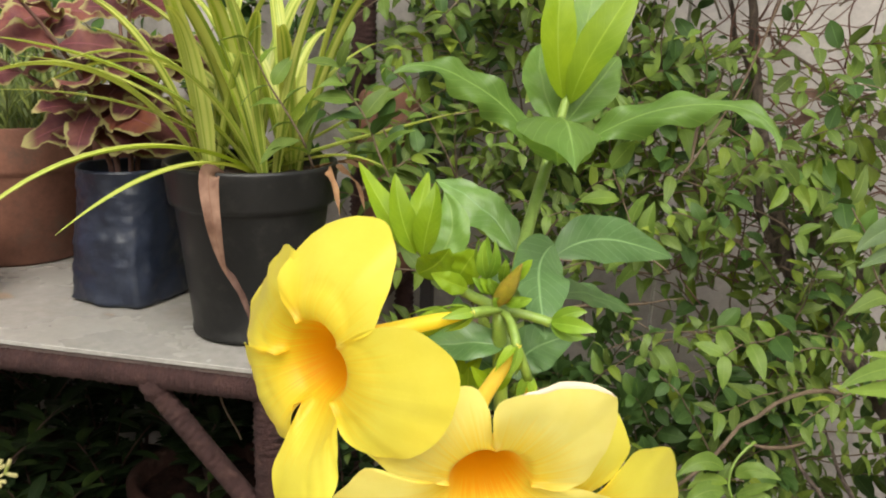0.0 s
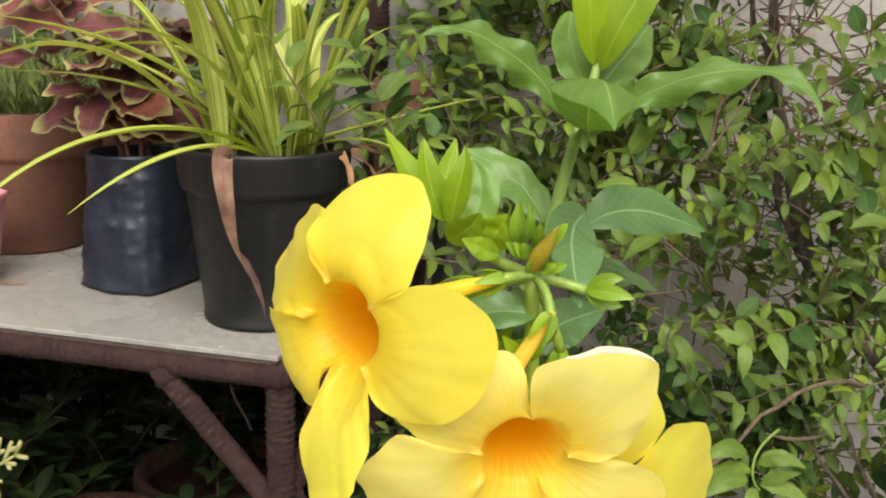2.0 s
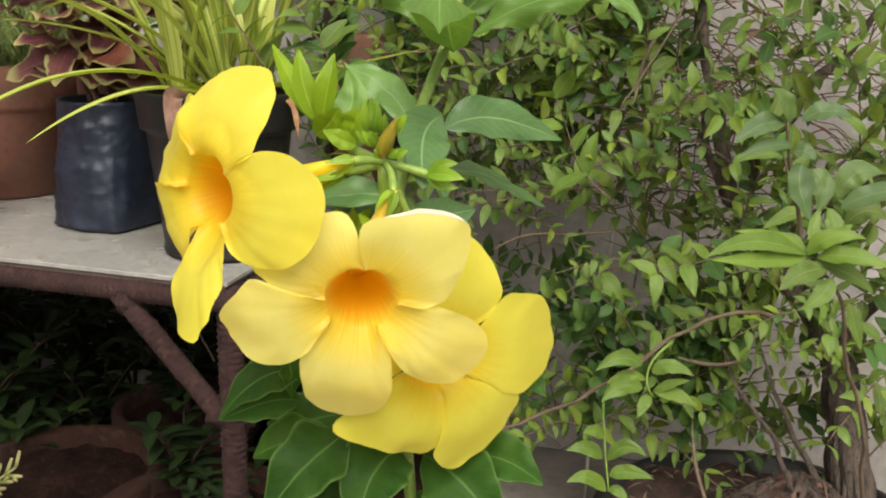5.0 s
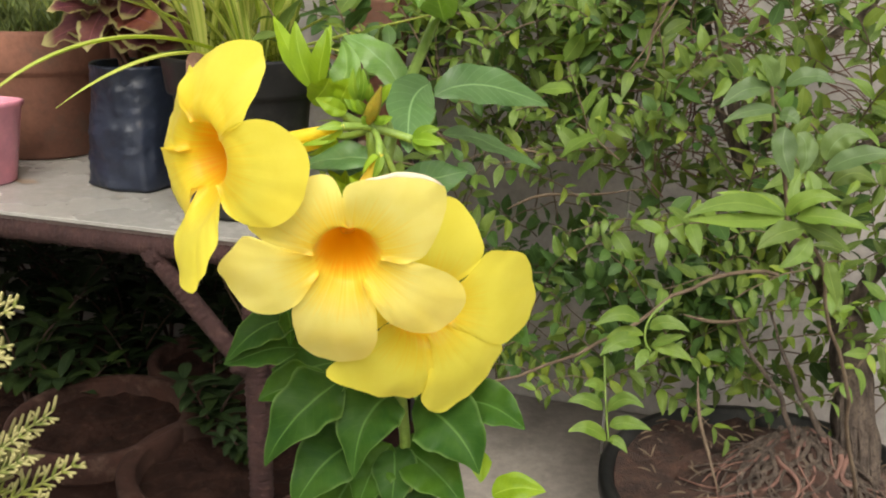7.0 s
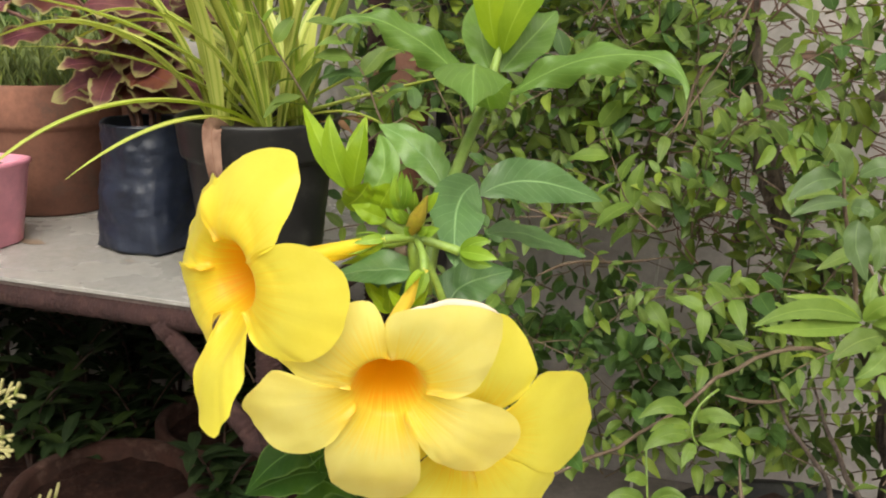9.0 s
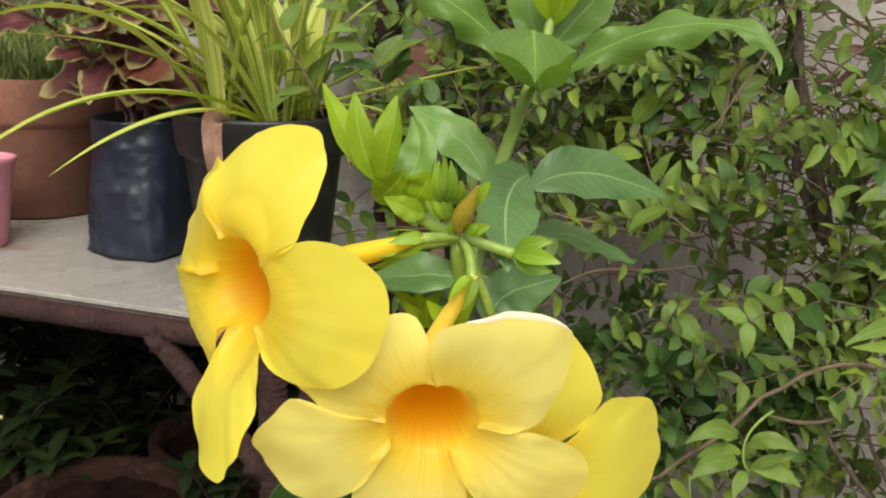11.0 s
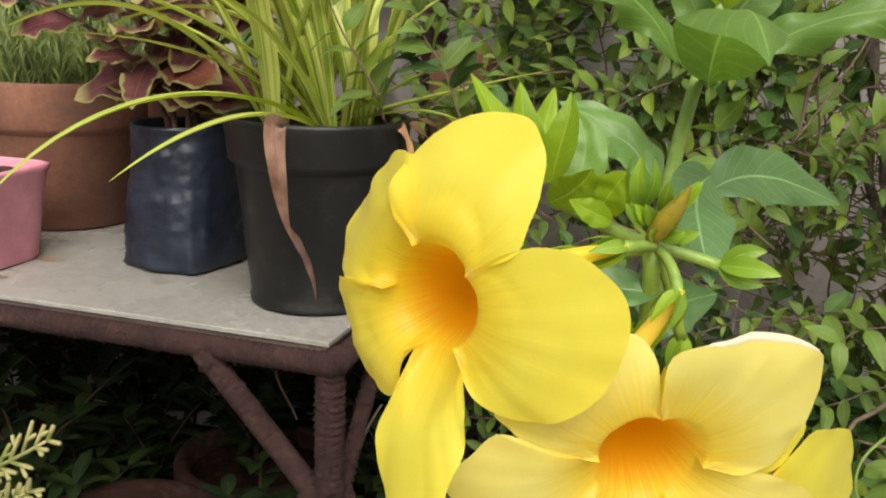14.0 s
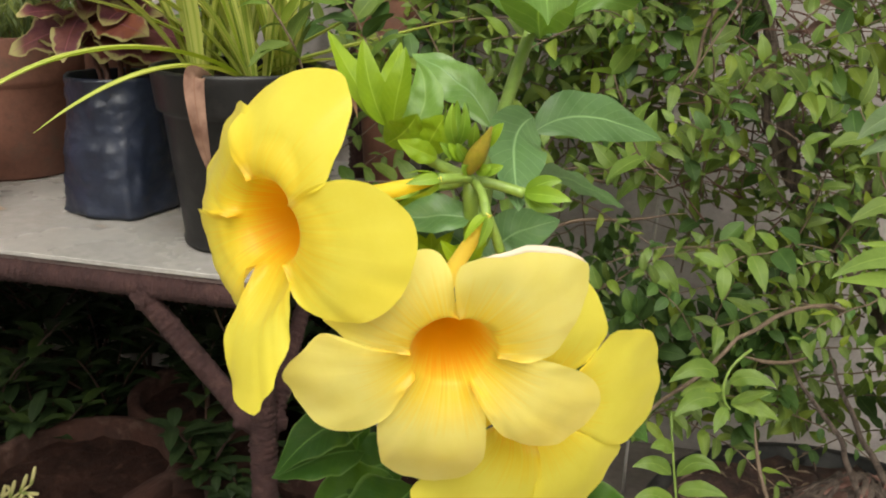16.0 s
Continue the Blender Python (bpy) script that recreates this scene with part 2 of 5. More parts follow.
SEPAL = leaf_surface("sepal", (0.14, 0.27, 0.02), (0.23, 0.36, 0.04), (0.3, 0.46, 0.08), 0.45, 0.4, 0.0, 0.3)
BUSH = leaf_surface("bush_leaf", (0.1, 0.165, 0.03), (0.175, 0.25, 0.058), (0.2, 0.27, 0.075), 0.55, 0.28, 0.6, 0.34, spread=0.35)
BUSH_LIME = leaf_surface("lime_bush_leaf", (0.105, 0.185, 0.028), (0.175, 0.27, 0.052), (0.21, 0.31, 0.07), 0.5, 0.35, 0.6, 0.35, spread=0.15)
SAGE = leaf_surface("sage_leaf", (0.06, 0.108, 0.035), (0.1, 0.16, 0.055), (0.14, 0.215, 0.085), 0.5, 0.35, 0.8, 0.25, spread=0.15)
BUSH_DARK = leaf_surface("dark_bush_leaf", (0.045, 0.105, 0.022), (0.075, 0.145, 0.036), (0.095, 0.17, 0.046), 0.55, 0.25, 0.6, 0.18)
SHADED_LEAF = leaf_surface("shaded_leaf", (0.01, 0.021, 0.007), (0.021, 0.037, 0.012), (0.03, 0.05, 0.019), 0.6, 0.15, 0.5, 0.12)
CREAM = leaf_surface("cream_rim", (0.68, 0.58, 0.44), (0.77, 0.68, 0.53), None, 0.5, 0.4, 0.0, 0.3, spread=0.05)
STRIPED = leaf_surface("striped_leaf", (0.2, 0.3, 0.035), (0.31, 0.41, 0.065), None, 0.42, 0.4, 0.0, 0.35, stripe=(0.5, 0.53, 0.14), spread=0.18)
COLEUS = leaf_surface("coleus_leaf", (0.085, 0.019, 0.036), (0.185, 0.07, 0.058), (0.22, 0.075, 0.09), 0.6, 0.3, 0.7, 0.2, edge=(0.3, 0.27, 0.11), edge_at=0.82)
DRY = leaf_surface("dry_leaf", (0.12, 0.066, 0.054), (0.27, 0.17, 0.142), (0.16, 0.08, 0.05), 0.8, 0.2, 0.4, 0.15)
FERN = leaf_surface("fern_leaf", (0.15, 0.22, 0.06), (0.26, 0.32, 0.125), None, 0.6, 0.3, 0.0, 0.3)
CYPRESS = leaf_surface("cypress_frond", (0.1, 0.14, 0.03), (0.24, 0.26, 0.08), None, 0.65, 0.25, 0.0, 0.2, edge=(0.36, 0.335, 0.15), edge_at=0.78, spread=0.12)
BUD = rough_surface("brown_bud", (0.2, 0.19, 0.015), (0.33, 0.25, 0.03), 120, 400, 0.5, 0.2, (0.2, 0.06, 0.015), 0.7)

# ---------------------------------------------------------------- builders
rng = random.Random(4)


def mesh_of(name, verts, faces, uvs=None, smooth=True):
    me = bpy.data.meshes.new(name)
    me.from_pydata([tuple(v) for v in verts], [], faces)
    if uvs:
        layer = me.uv_layers.new(name="UVMap")
        for loop in me.loops:
            layer.data[loop.index].uv = uvs[loop.vertex_index]
    if smooth:
        me.polygons.foreach_set("use_smooth", [True] * len(me.polygons))
    me.update()
    return me


def part(name, me, material, parent=None, label=""):
    ob = new(name, me)
    if not me.materials:
        me.materials.append(material)
    if parent:
        ob.parent = parent
    if label:
        ob["label"] = label
    return ob


def thing(name, place, label, category, group="", kind=""):
    ob = tagged(new(name), label, category, group, kind)
    ob.empty_display_size = 0.02
    ob.location = place
    return ob


def grid_faces(rows, cols, start=0, wrap=False):
    out = []
    for i in range(rows - 1):
        for j in range(cols if wrap else cols - 1):
            k = (j + 1) % cols
            out.append((start + i * cols + j, start + i * cols + k, start + (i + 1) * cols + k, start + (i + 1) * cols + j))
    return out


def bezier(points, u):
    pts = [Vector(p) for p in points]
    while len(pts) > 1:
        pts = [a.lerp(b, u) for a, b in zip(pts, pts[1:])]
    return pts[0]


SHAPES = {
    "lance": lambda u: (math.sin(math.pi * u ** 0.85) ** 0.85) * (1 - 0.25 * u) * 1.12 + 0.02,
    "oval": lambda u: math.sin(math.pi * u ** 0.9) ** 0.75 * (1 - 0.12 * u) + 0.015,
    "tailed": lambda u: math.sin(math.pi * min(1, u ** 0.8)) ** 0.9 * (1 - 0.42 * u ** 1.5) * 1.15 + 0.02,
    "strap": lambda u: (0.55 + 0.45 * min(1, u * 4)) * (1 - u ** 3.5) + 0.02,
    "drop": lambda u: u ** 1.2 * max(0.0, 1 - u) ** 1.3 / 0.177 + 0.01,
}


def blade(points, width, up=(0, 0, 1), shape="lance", fold=0.25, wave=0.0, waves=3, roll=0.0, rows=13, cols=5, seed=0.0, serrate=0.0, side_way=None, curl=0.0, uneven=0.0):
    """Verts, faces and UVs of a leaf along a bezier; up: the way its face looks; fold: how far the halves lift; roll: turn about its length towards the tip, in degrees."""
    verts, uvs = [], []
    for i in range(rows):
        u = i / (rows - 1)
        c = bezier(points, u)
        t = (bezier(points, min(1, u + 0.02)) - bezier(points, max(0, u - 0.02))).normalized()
        if side_way:
            side = Vector(side_way) - t * t.dot(Vector(side_way))
        else:
            side = t.cross(Vector(up))
        side = side.normalized() if side.length > 1e-5 else t.orthogonal().normalized()
        nrm = side.cross(t)
        if roll:
            q = Matrix.Rotation(radians(roll) * u, 3, t)
            side, nrm = q @ side, q @ nrm
        w = 0.5 * width * SHAPES[shape](u)
        if uneven:
            w *= 1 + 0.12 * noise.noise(Vector((u * 6, seed, 3.1)))
        if serrate:
            w *= 1 + serrate * math.sin(u * 60 + seed)
        for j in range(cols):
            v = 2 * j / (cols - 1) - 1
            lift = fold * abs(v) * w - curl * w * max(0, abs(v) - 0.35) ** 2 * (1.3 + 1.2 * math.sin(9 * u + seed + v))
            if uneven:
                lift += uneven * w * noise.noise(Vector((u * 5, v * 1.6, seed)))
            lift += wave * v * v * w * math.sin(waves * 6.28 * u + seed + (1.7 if v > 0 else 0))
            verts.append(c + side * (v * w) + nrm * lift)
            uvs.append((u, v * 0.5 + 0.5))
    return verts, grid_faces(rows, cols), uvs


def leaf(name, parent, material, points, width, label="", **kw):
    v, f, uv = blade(points, width, **kw)
    return part(name, mesh_of(name, v, f, uv), material, parent, label)


def tube_data(points, radii, sides=8, steps=0, start=0, rough=0.0, wiggle=0.0):
    """Verts and faces of a tapered tube along points (steps > 0: along their bezier)."""
    path = [bezier(points, i / steps) for i in range(steps + 1)] if steps else [Vector(p) for p in points]
    if wiggle:
        path = [c + wiggle * noise.noise_vector(c * 22) for c in path]
    verts, count = [], len(path)
    side = None
    for i, c in enumerate(path):
        t = (path[min(i + 1, count - 1)] - path[max(i - 1, 0)]).normalized()
        side = (side - t * side.dot(t)).normalized() if side else t.orthogonal().normalized()
        other = t.cross(side)
        u = i / (count - 1) * (len(radii) - 1)
        k = min(int(u), len(radii) - 2)
        r = radii[k] + (radii[k + 1] - radii[k]) * (u - k)
        for j in range(sides):
            a = 2 * math.pi * j / sides
            rr = r * (1 + rough * noise.noise(Vector((math.cos(a) * 5.5, math.sin(a) * 5.5, c.z * 20 + c.x * 9))))
            verts.append(c + side * (rr * math.cos(a)) + other * (rr * math.sin(a)))
    faces = grid_faces(count, sides, start, True)
    faces += [tuple(start + j for j in reversed(range(sides))), tuple(start + (count - 1) * sides + j for j in range(sides))]
    return verts, faces


def tube(name, parent, material, points, radii, sides=8, steps=10, label="", rough=0.0, wiggle=0.0):
    v, f = tube_data(points, radii, sides, steps, 0, rough, wiggle)
    return part(name, mesh_of(name, v, f), material, parent, label)


def joined(blades):
    """One mesh's verts, faces, uvs from many."""
    verts, faces, uvs = [], [], []
    for v, f, *uv in blades:
        k = len(verts)
        verts += v
        faces += [tuple(i + k for i in face) for face in f]
        uvs += uv[0] if uv else [(0.5, 0.5)] * len(v)
    return verts, faces, uvs


def lathe(name, parent, material, profile, sides=48, label="", wobble=0.0, at=(0, 0, 0)):
    """A turned body from a profile of (radius, height)."""
    verts = []
    for r, z in profile:
        for j in range(sides):
            a = 2 * math.pi * j / sides
            k = 1 + wobble * noise.noise(Vector((math.cos(a) * 2, math.sin(a) * 2, z * 30)))
            verts.append((at[0] + r * k * math.cos(a), at[1] + r * k * math.sin(a), at[2] + z))
    return part(name, mesh_of(name, verts, grid_faces(len(profile), sides, 0, True)), material, parent, label)


def rebar(name, parent, a, b, r=0.01, label=""):
    """A ribbed steel bar from a to b."""
    a, b = Vector(a), Vector(b)
    n = max(8, int((b - a).length / 0.0022))
    pts = [a.lerp(b, i / n) for i in range(n + 1)]
    t = (b - a).normalized()
    side = t.orthogonal().normalized()
    other = t.cross(side)
    verts, sides = [], 12
    for i, c in enumerate(pts):
        for j in range(sides):
            an = 2 * math.pi * j / sides
            rib = 0.0024 if (i + j // 4) % 3 == 0 else 0.0
            rr = r - 0.0005 + rib * (0.8 + 0.6 * noise.noise(c * 40)) + 0.0015 * noise.noise(c * 150 + Vector((j, 0, 0)))
            if j % 6 == 0:
                rr = r + 0.0009
            verts.append(c + side * (rr * math.cos(an)) + other * (rr * math.sin(an)))
    faces = grid_faces(n + 1, sides, 0, True) + [tuple(reversed(range(sides))), tuple(n * sides + j for j in range(sides))]
    return part(name, mesh_of(name, verts, faces), RUST, parent, label)


def box_mesh(name, size, bevel=0.003):
    bm = bmesh.new()
    bmesh.ops.create_cube(bm, size=1)
    bmesh.ops.scale(bm, vec=size, verts=bm.verts)
    if bevel:
        bmesh.ops.bevel(bm, geom=bm.edges[:], offset=bevel, segments=2, profile=0.5, affect="EDGES")
    me = bpy.data.meshes.new(name)
    bm.to_mesh(me)
    bm.free()
    return me


def soil_disc(name, parent, at, r, amp=0.006, material=None):
    verts, faces, n, sides = [(at[0], at[1], at[2])], [], 7, 36
    for i in range(1, n + 1):
        for j in range(sides):
            a = 2 * math.pi * j / sides
            x, y = at[0] + r * i / n * math.cos(a), at[1] + r * i / n * math.sin(a)
            verts.append((x, y, at[2] + amp * 1.5 * noise.noise(Vector((x * 60, y * 60, 0.3)))))
    faces += [(0, 1 + (j + 1) % sides, 1 + j) for j in range(sides)]
    faces += grid_faces(n, sides, 1, True)
    return part(name, mesh_of(name, verts, faces), material or SOIL, parent)


# ---------------------------------------------------------------- setting
TURN = radians(-12.65)
EX, EY = Vector((-math.cos(TURN), -math.sin(TURN), 0)), Vector((-math.sin(TURN), math.cos(TURN), 0))
CORNER = Vector((-0.100, 0.769, 0.42))


def on_table(a, b, z=0.0):
    """A point a metres along the front edge from the corner, b metres back, z above the top."""
    return CORNER + EX * a + EY * b + Vector((0, 0, z))


def sheet(name, material, corners, cuts, amp):
    """A finely cut, slightly uneven quadrilateral."""
    a, b, c, d = [Vector(p) for p in corners]
    nrm = (b - a).cross(d - a).normalized()
    verts = []
    for i in range(cuts + 1):
        for j in range(cuts + 1):
            p = a.lerp(b, j / cuts).lerp(d.lerp(c, j / cuts), i / cuts)
            verts.append(p + nrm * amp * noise.noise(p * 6))
    return part(name, mesh_of(name, verts, grid_faces(cuts + 1, cuts + 1)), material)


ground = sheet("ground", CONCRETE, [(-60, -60, 0), (60, -60, 0), (60, 60, 0), (-60, 60, 0)], 60, 0.0)
tagged(ground, "stained grey concrete yard floor", "floor", kind="structure")

wall = new("wall_north", box_mesh("wall_north", (7.0, 0.12, 2.6), 0.004))
wall.data.materials.append(PLASTER)
wall.location = on_table(0.3, 0.585 + 0.06, 0) + Vector((0, 0, 1.3 - 0.42))
wall.rotation_euler = (0, 0, TURN)
tagged(wall, "weathered grey plastered garden wall; sides other than north are added unseen", "wall", kind="structure")

for nm, size, at, rz in (("wall_south", (9.0, 0.15, 2.4), (0.0, -6.0, 1.2), 0.0), ("wall_west", (0.15, 5.0, 2.6), (-2.4, 0.0, 1.3), 0.0), ("wall_east", (0.15, 5.0, 2.6), (2.6, -0.2, 1.3), 0.0)):
    w = new(nm, box_mesh(nm, size, 0.004))
    w.data.materials.append(PLASTER)
    w.location, w.rotation_euler = at, (0, 0, rz)
    tagged(w, "weathered grey plastered garden wall; sides other than north are added unseen", "wall", kind="structure")

# ---------------------------------------------------------------- table
table = thing("plant_stand", on_table(0.3, 0.2, -0.42), "low welded rebar stand with a pale ceramic tile top", "plant stand")


def own(ob, parent):
    """Keeps a part at its place in the world under a moved parent."""
    ob.parent = parent
    ob.matrix_parent_inverse = Matrix.Translation(-Vector(parent.location))
    return ob


L, W = 0.95, 0.46
for dz, da, tone_mat in ((-0.0024, 0.0, TILE), (-0.0074, 0.003, BOARD)):
    top = new("tabletop", box_mesh("tabletop", (L, W, 0.0046), 0.0008))
    top.data.materials.append(tone_mat)
    top.location, top.rotation_euler = on_table(L / 2 + da, W / 2 + da, dz), (0, 0, TURN)
    own(top, table)
    top["label"] = "pale glazed ceramic tile" if tone_mat is TILE else "brown weathered board under the tile"
zb = -0.009 - 0.011
for n, a, b, r in (
    ("front_bar", on_table(-0.004, 0.006, zb), on_table(L, 0.006, zb), 0.0105),
    ("back_bar", on_table(-0.004, W, zb), on_table(L, W, zb), 0.0105),
    ("side_bar", on_table(-0.002, 0.006, zb), on_table(-0.002, W, zb), 0.0105),
    ("side_bar", on_table(L, 0.006, zb), on_table(L, W, zb), 0.0105),
    ("leg", on_table(0.004, 0.012, -0.42), on_table(0.004, 0.012, zb), 0.012),
    ("leg", on_table(L - 0.01, 0.012, -0.42), on_table(L - 0.01, 0.012, zb), 0.012),
    ("leg", on_table(0.004, W - 0.01, -0.42), on_table(0.004, W - 0.01, zb), 0.012),
    ("leg", on_table(L - 0.01, W - 0.01, -0.42), on_table(L - 0.01, W - 0.01, zb), 0.012),
    ("brace", on_table(0.112, 0.004, zb - 0.008), on_table(0.012, 0.008, -0.142), 0.0092),
    ("brace", on_table(0.0, 0.13, zb - 0.008), on_table(0.002, 0.02, -0.16), 0.0075),
    ("brace", on_table(L - 0.12, 0.004, zb - 0.008), on_table(L - 0.02, 0.008, -0.15), 0.0092),
):
    own(rebar(n, None, a, b, r), table)
# lumpy welds where the bars meet
for k, (p, r) in enumerate(((on_table(0.003, 0.01, zb), 0.0165), (on_table(0.108, 0.004, zb - 0.011), 0.0145), (on_table(0.018, 0.008, -0.138), 0.0145), (on_table(-0.001, 0.03, -0.15), 0.0125), (on_table(L - 0.004, 0.01, zb), 0.0165))):
    lump = []
    for i in range(13):
        th = math.pi * i / 12
        for j in range(18):
            ph = 6.2832 * j / 18
            d = Vector((math.sin(th) * math.cos(ph), math.sin(th) * math.sin(ph), math.cos(th)))
            lump.append(Vector(p) + d * r * (0.82 + 0.3 * noise.noise(d * 2.2 + Vector((k, 0, 0))) + 0.1 * noise.noise(d * 7)))
    own(part("weld", mesh_of("weld", lump, grid_faces(13, 18, 0, True)), RUST, None), table)
# brown stains left on the tile
for k, (p, ra, rb) in enumerate((((-0.425, 0.957, 0.42), 0.02, 0.009), ((-0.433, 0.888, 0.42), 0.009, 0.004), ((-0.285, 0.905, 0.42), 0.006, 0.002))):
    rim_pts = [(0, 0)] + [(math.cos(q * 0.2618) * ra * (1 + 0.4 * noise.noise(Vector((math.cos(q * 0.2618) * 1.6, math.sin(q * 0.2618) * 1.6, k)))), math.sin(q * 0.2618) * rb * (1 + 0.5 * noise.noise(Vector((math.cos(q * 0.2618) * 1.6, math.sin(q * 0.2618) * 1.6, k + 9))))) for q in range(24)]
    flat = [Vector((p[0], p[1], 0.4205)) + EX * x + EY * y for x, y in rim_pts]
    own(part("stain", mesh_of("stain", flat, [(0, 1 + q, 1 + (q + 1) % 24) for q in range(24)]), STAIN, None, "brown rust stain on the tile"), table)

# upright bars behind the stand
pole = thing("ribbed_pole", (-0.189, 2.381, 0), "upright ribbed rusty rebar pole", "pole")
b = Vector((-0.0604, 1.159, 0.6035))
own(rebar("bar", None, (b.x, b.y, 0), (b.x + 0.01, b.y, 1.5), 0.0145), pole)
pole.location = (b.x, b.y, 0)
for c in pole.children:
    c.matrix_parent_inverse = Matrix.Translation(-pole.location)
b = Vector((0.0256, 1.178, 0.5935))
post = new("dark_post", box_mesh("dark_post", (0.016, 0.016, 1.6), 0.002))
post.data.materials.append(DARK_METAL)
post.location, post.rotation_euler = (b.x, b.y, 0.8), (0, 0, TURN)
tagged(post, "thin dark painted metal post", "post")
b = Vector((-0.011, 1.268, 0.6242))
col = new("wall_pillar", box_mesh("wall_pillar", (0.07, 0.05, 2.0), 0.004))
col.data.materials.append(PLASTER)
col.location, col.rotation_euler = (b.x, b.y, 1.0), (0, 0, TURN)
tagged(col, "grey plastered pillar against the wall", "pillar", kind="structure")
b = Vector((0.3002, 1.134, 0.3618))
cord = tube("pale_cord", None, CORD, [(b.x + 0.05, b.y, 1.4), (b.x + 0.035, b.y, 0.8), (b.x, b.y, 0.42), (b.x, b.y, 0.0)], [0.0022, 0.0022], 6, 24)
tagged(cord, "thin pale cord hanging in front of the wall", "cord")

# ---------------------------------------------------------------- black pot with the striped plant
POT = Vector((-0.133, 0.884, 0.42))
pp = thing("striped_plant", POT, "variegated yellow-green strap-leaved plant in a black plastic pot", "potted plant")
lathe("pot", pp, BLACK_PLASTIC, [(0.0, 0.001), (0.0545, 0.001), (0.0587, 0.0021), (0.0594, 0.0062), (0.0578, 0.0093), (0.0587, 0.0145), (0.071, 0.1221), (0.0719, 0.1252), (0.0766, 0.1273), (0.0775, 0.1314), (0.0804, 0.1573), (0.0813, 0.1615), (0.0804, 0.1646), (0.0775, 0.1646), (0.0766, 0.1604), (0.0733, 0.1449), (0.0, 0.1428)], 64)
soil_disc("soil", pp, (0, 0, 0.15), 0.074)


def strap(p0, p1, p2, p3, width, **kw):
    pts = [Vector(p) - POT for p in (p0, p1, p2, p3)]
    return leaf("leaf", pp, STRIPED, pts, width, shape="strap", rows=22, cols=5, **kw)


BASE = POT + Vector((0, 0, 0.15))
# the long drooping leaves
strap(BASE, (-0.1471, 0.8277, 0.607), (-0.262, 0.762, 0.6415), (-0.3215, 0.66, 0.5288), 0.0135, fold=0.5)
strap(BASE, (-0.1467, 0.8068, 0.602), (-0.1838, 0.7442, 0.6008), (-0.2284, 0.6712, 0.5583), 0.0115, fold=0.5)
strap(BASE, (-0.1584, 0.8563, 0.6354), (-0.2433, 0.8471, 0.6854), (-0.3611, 0.8274, 0.6947), 0.0155, fold=0.5)
strap(BASE, (-0.1683, 0.8712, 0.6132), (-0.2398, 0.8597, 0.653), (-0.3606, 0.836, 0.6465), 0.010, fold=0.5)
strap(BASE, (-0.1535, 0.8778, 0.6387), (-0.2066, 0.8881, 0.6826), (-0.2849, 0.8923, 0.7033), 0.0155, fold=0.5)
strap(BASE, (-0.1539, 0.9031, 0.6575), (-0.1981, 0.9177, 0.7182), (-0.3053, 0.926, 0.7567), 0.0155, fold=0.5)
strap(BASE, (-0.1681, 0.87, 0.6081), (-0.2428, 0.8868, 0.6792), (-0.3718, 0.9042, 0.6727), 0.010, fold=0.5)
strap(BASE, (-0.0943, 0.8939, 0.6178), (-0.0566, 0.9318, 0.6851), (-0.0162, 0.9551, 0.694), 0.0105, fold=0.5)
strap(BASE, (-0.0863, 0.9075, 0.5895), (-0.0141, 0.9535, 0.605), (0.0823, 0.9917, 0.6294), 0.011, fold=0.5)
strap(BASE, (-0.0902, 0.8689, 0.6), (-0.0492, 0.8734, 0.6161), (0.0106, 0.9049, 0.6565), 0.010, fold=0.5)
strap(BASE, (-0.0795, 0.866, 0.5877), (-0.0463, 0.8504, 0.6063), (0.0013, 0.8259, 0.5885), 0.009, fold=0.5)
CLUMPS = ((-0.034, -0.006), (0.022, -0.026), (0.034, 0.02), (-0.008, 0.034))
for i in range(46):
    a = 2.39996 * i + rng.uniform(-0.3, 0.3)
    steep = rng.uniform(0.2, 1.35)
    ln = rng.uniform(0.2, 0.31)
    out = Vector((math.cos(a), math.sin(a), 0))
    b0 = BASE + Vector((*CLUMPS[i % 4], -0.008)) + out * rng.uniform(0.002, 0.009)
    p1 = b0 + out * ln * 0.22 * steep + Vector((0, 0, ln * 0.4))
    p2 = b0 + out * ln * 0.55 * steep + Vector((0, 0, ln * (0.85 - 0.25 * steep)))
    p3 = b0 + out * ln * (0.95 * steep + 0.06) + Vector((0, 0, ln * (1.05 - 0.75 * steep)))
    if p3.y < 0.72 and p3.z < 0.75 or p3.x > -0.03 and p3.z < 0.73:
        continue
    strap(b0, p1, p2, p3, rng.uniform(0.014, 0.021), up=(-out.x * 0.9, -out.y * 0.9, 0.5), fold=0.5)
leaf("dead_leaf", pp, DRY, [Vector(p) - POT for p in (BASE + Vector((-0.01, -0.05, 0.0)), (-0.155, 0.776, 0.6039), (-0.1326, 0.7481, 0.5902), (-0.1427, 0.7598, 0.5418), (-0.1311, 0.778, 0.4988))], 0.0165, shape="strap", up=(0.3, -1, 0.2), rows=20, wave=0.5, label="withered brown leaf hanging over the rim")
leaf("dead_leaf", pp, DRY, [Vector(p) - POT for p in ((-0.1344, 0.7768, 0.5103), (-0.1272, 0.7817, 0.4959), (-0.1169, 0.7882, 0.4787), (-0.1154, 0.7944, 0.4446))], 0.006, shape="strap", up=(0, -1, 0.2), rows=14, wave=0.4, label="thin brown tail of the withered leaf")
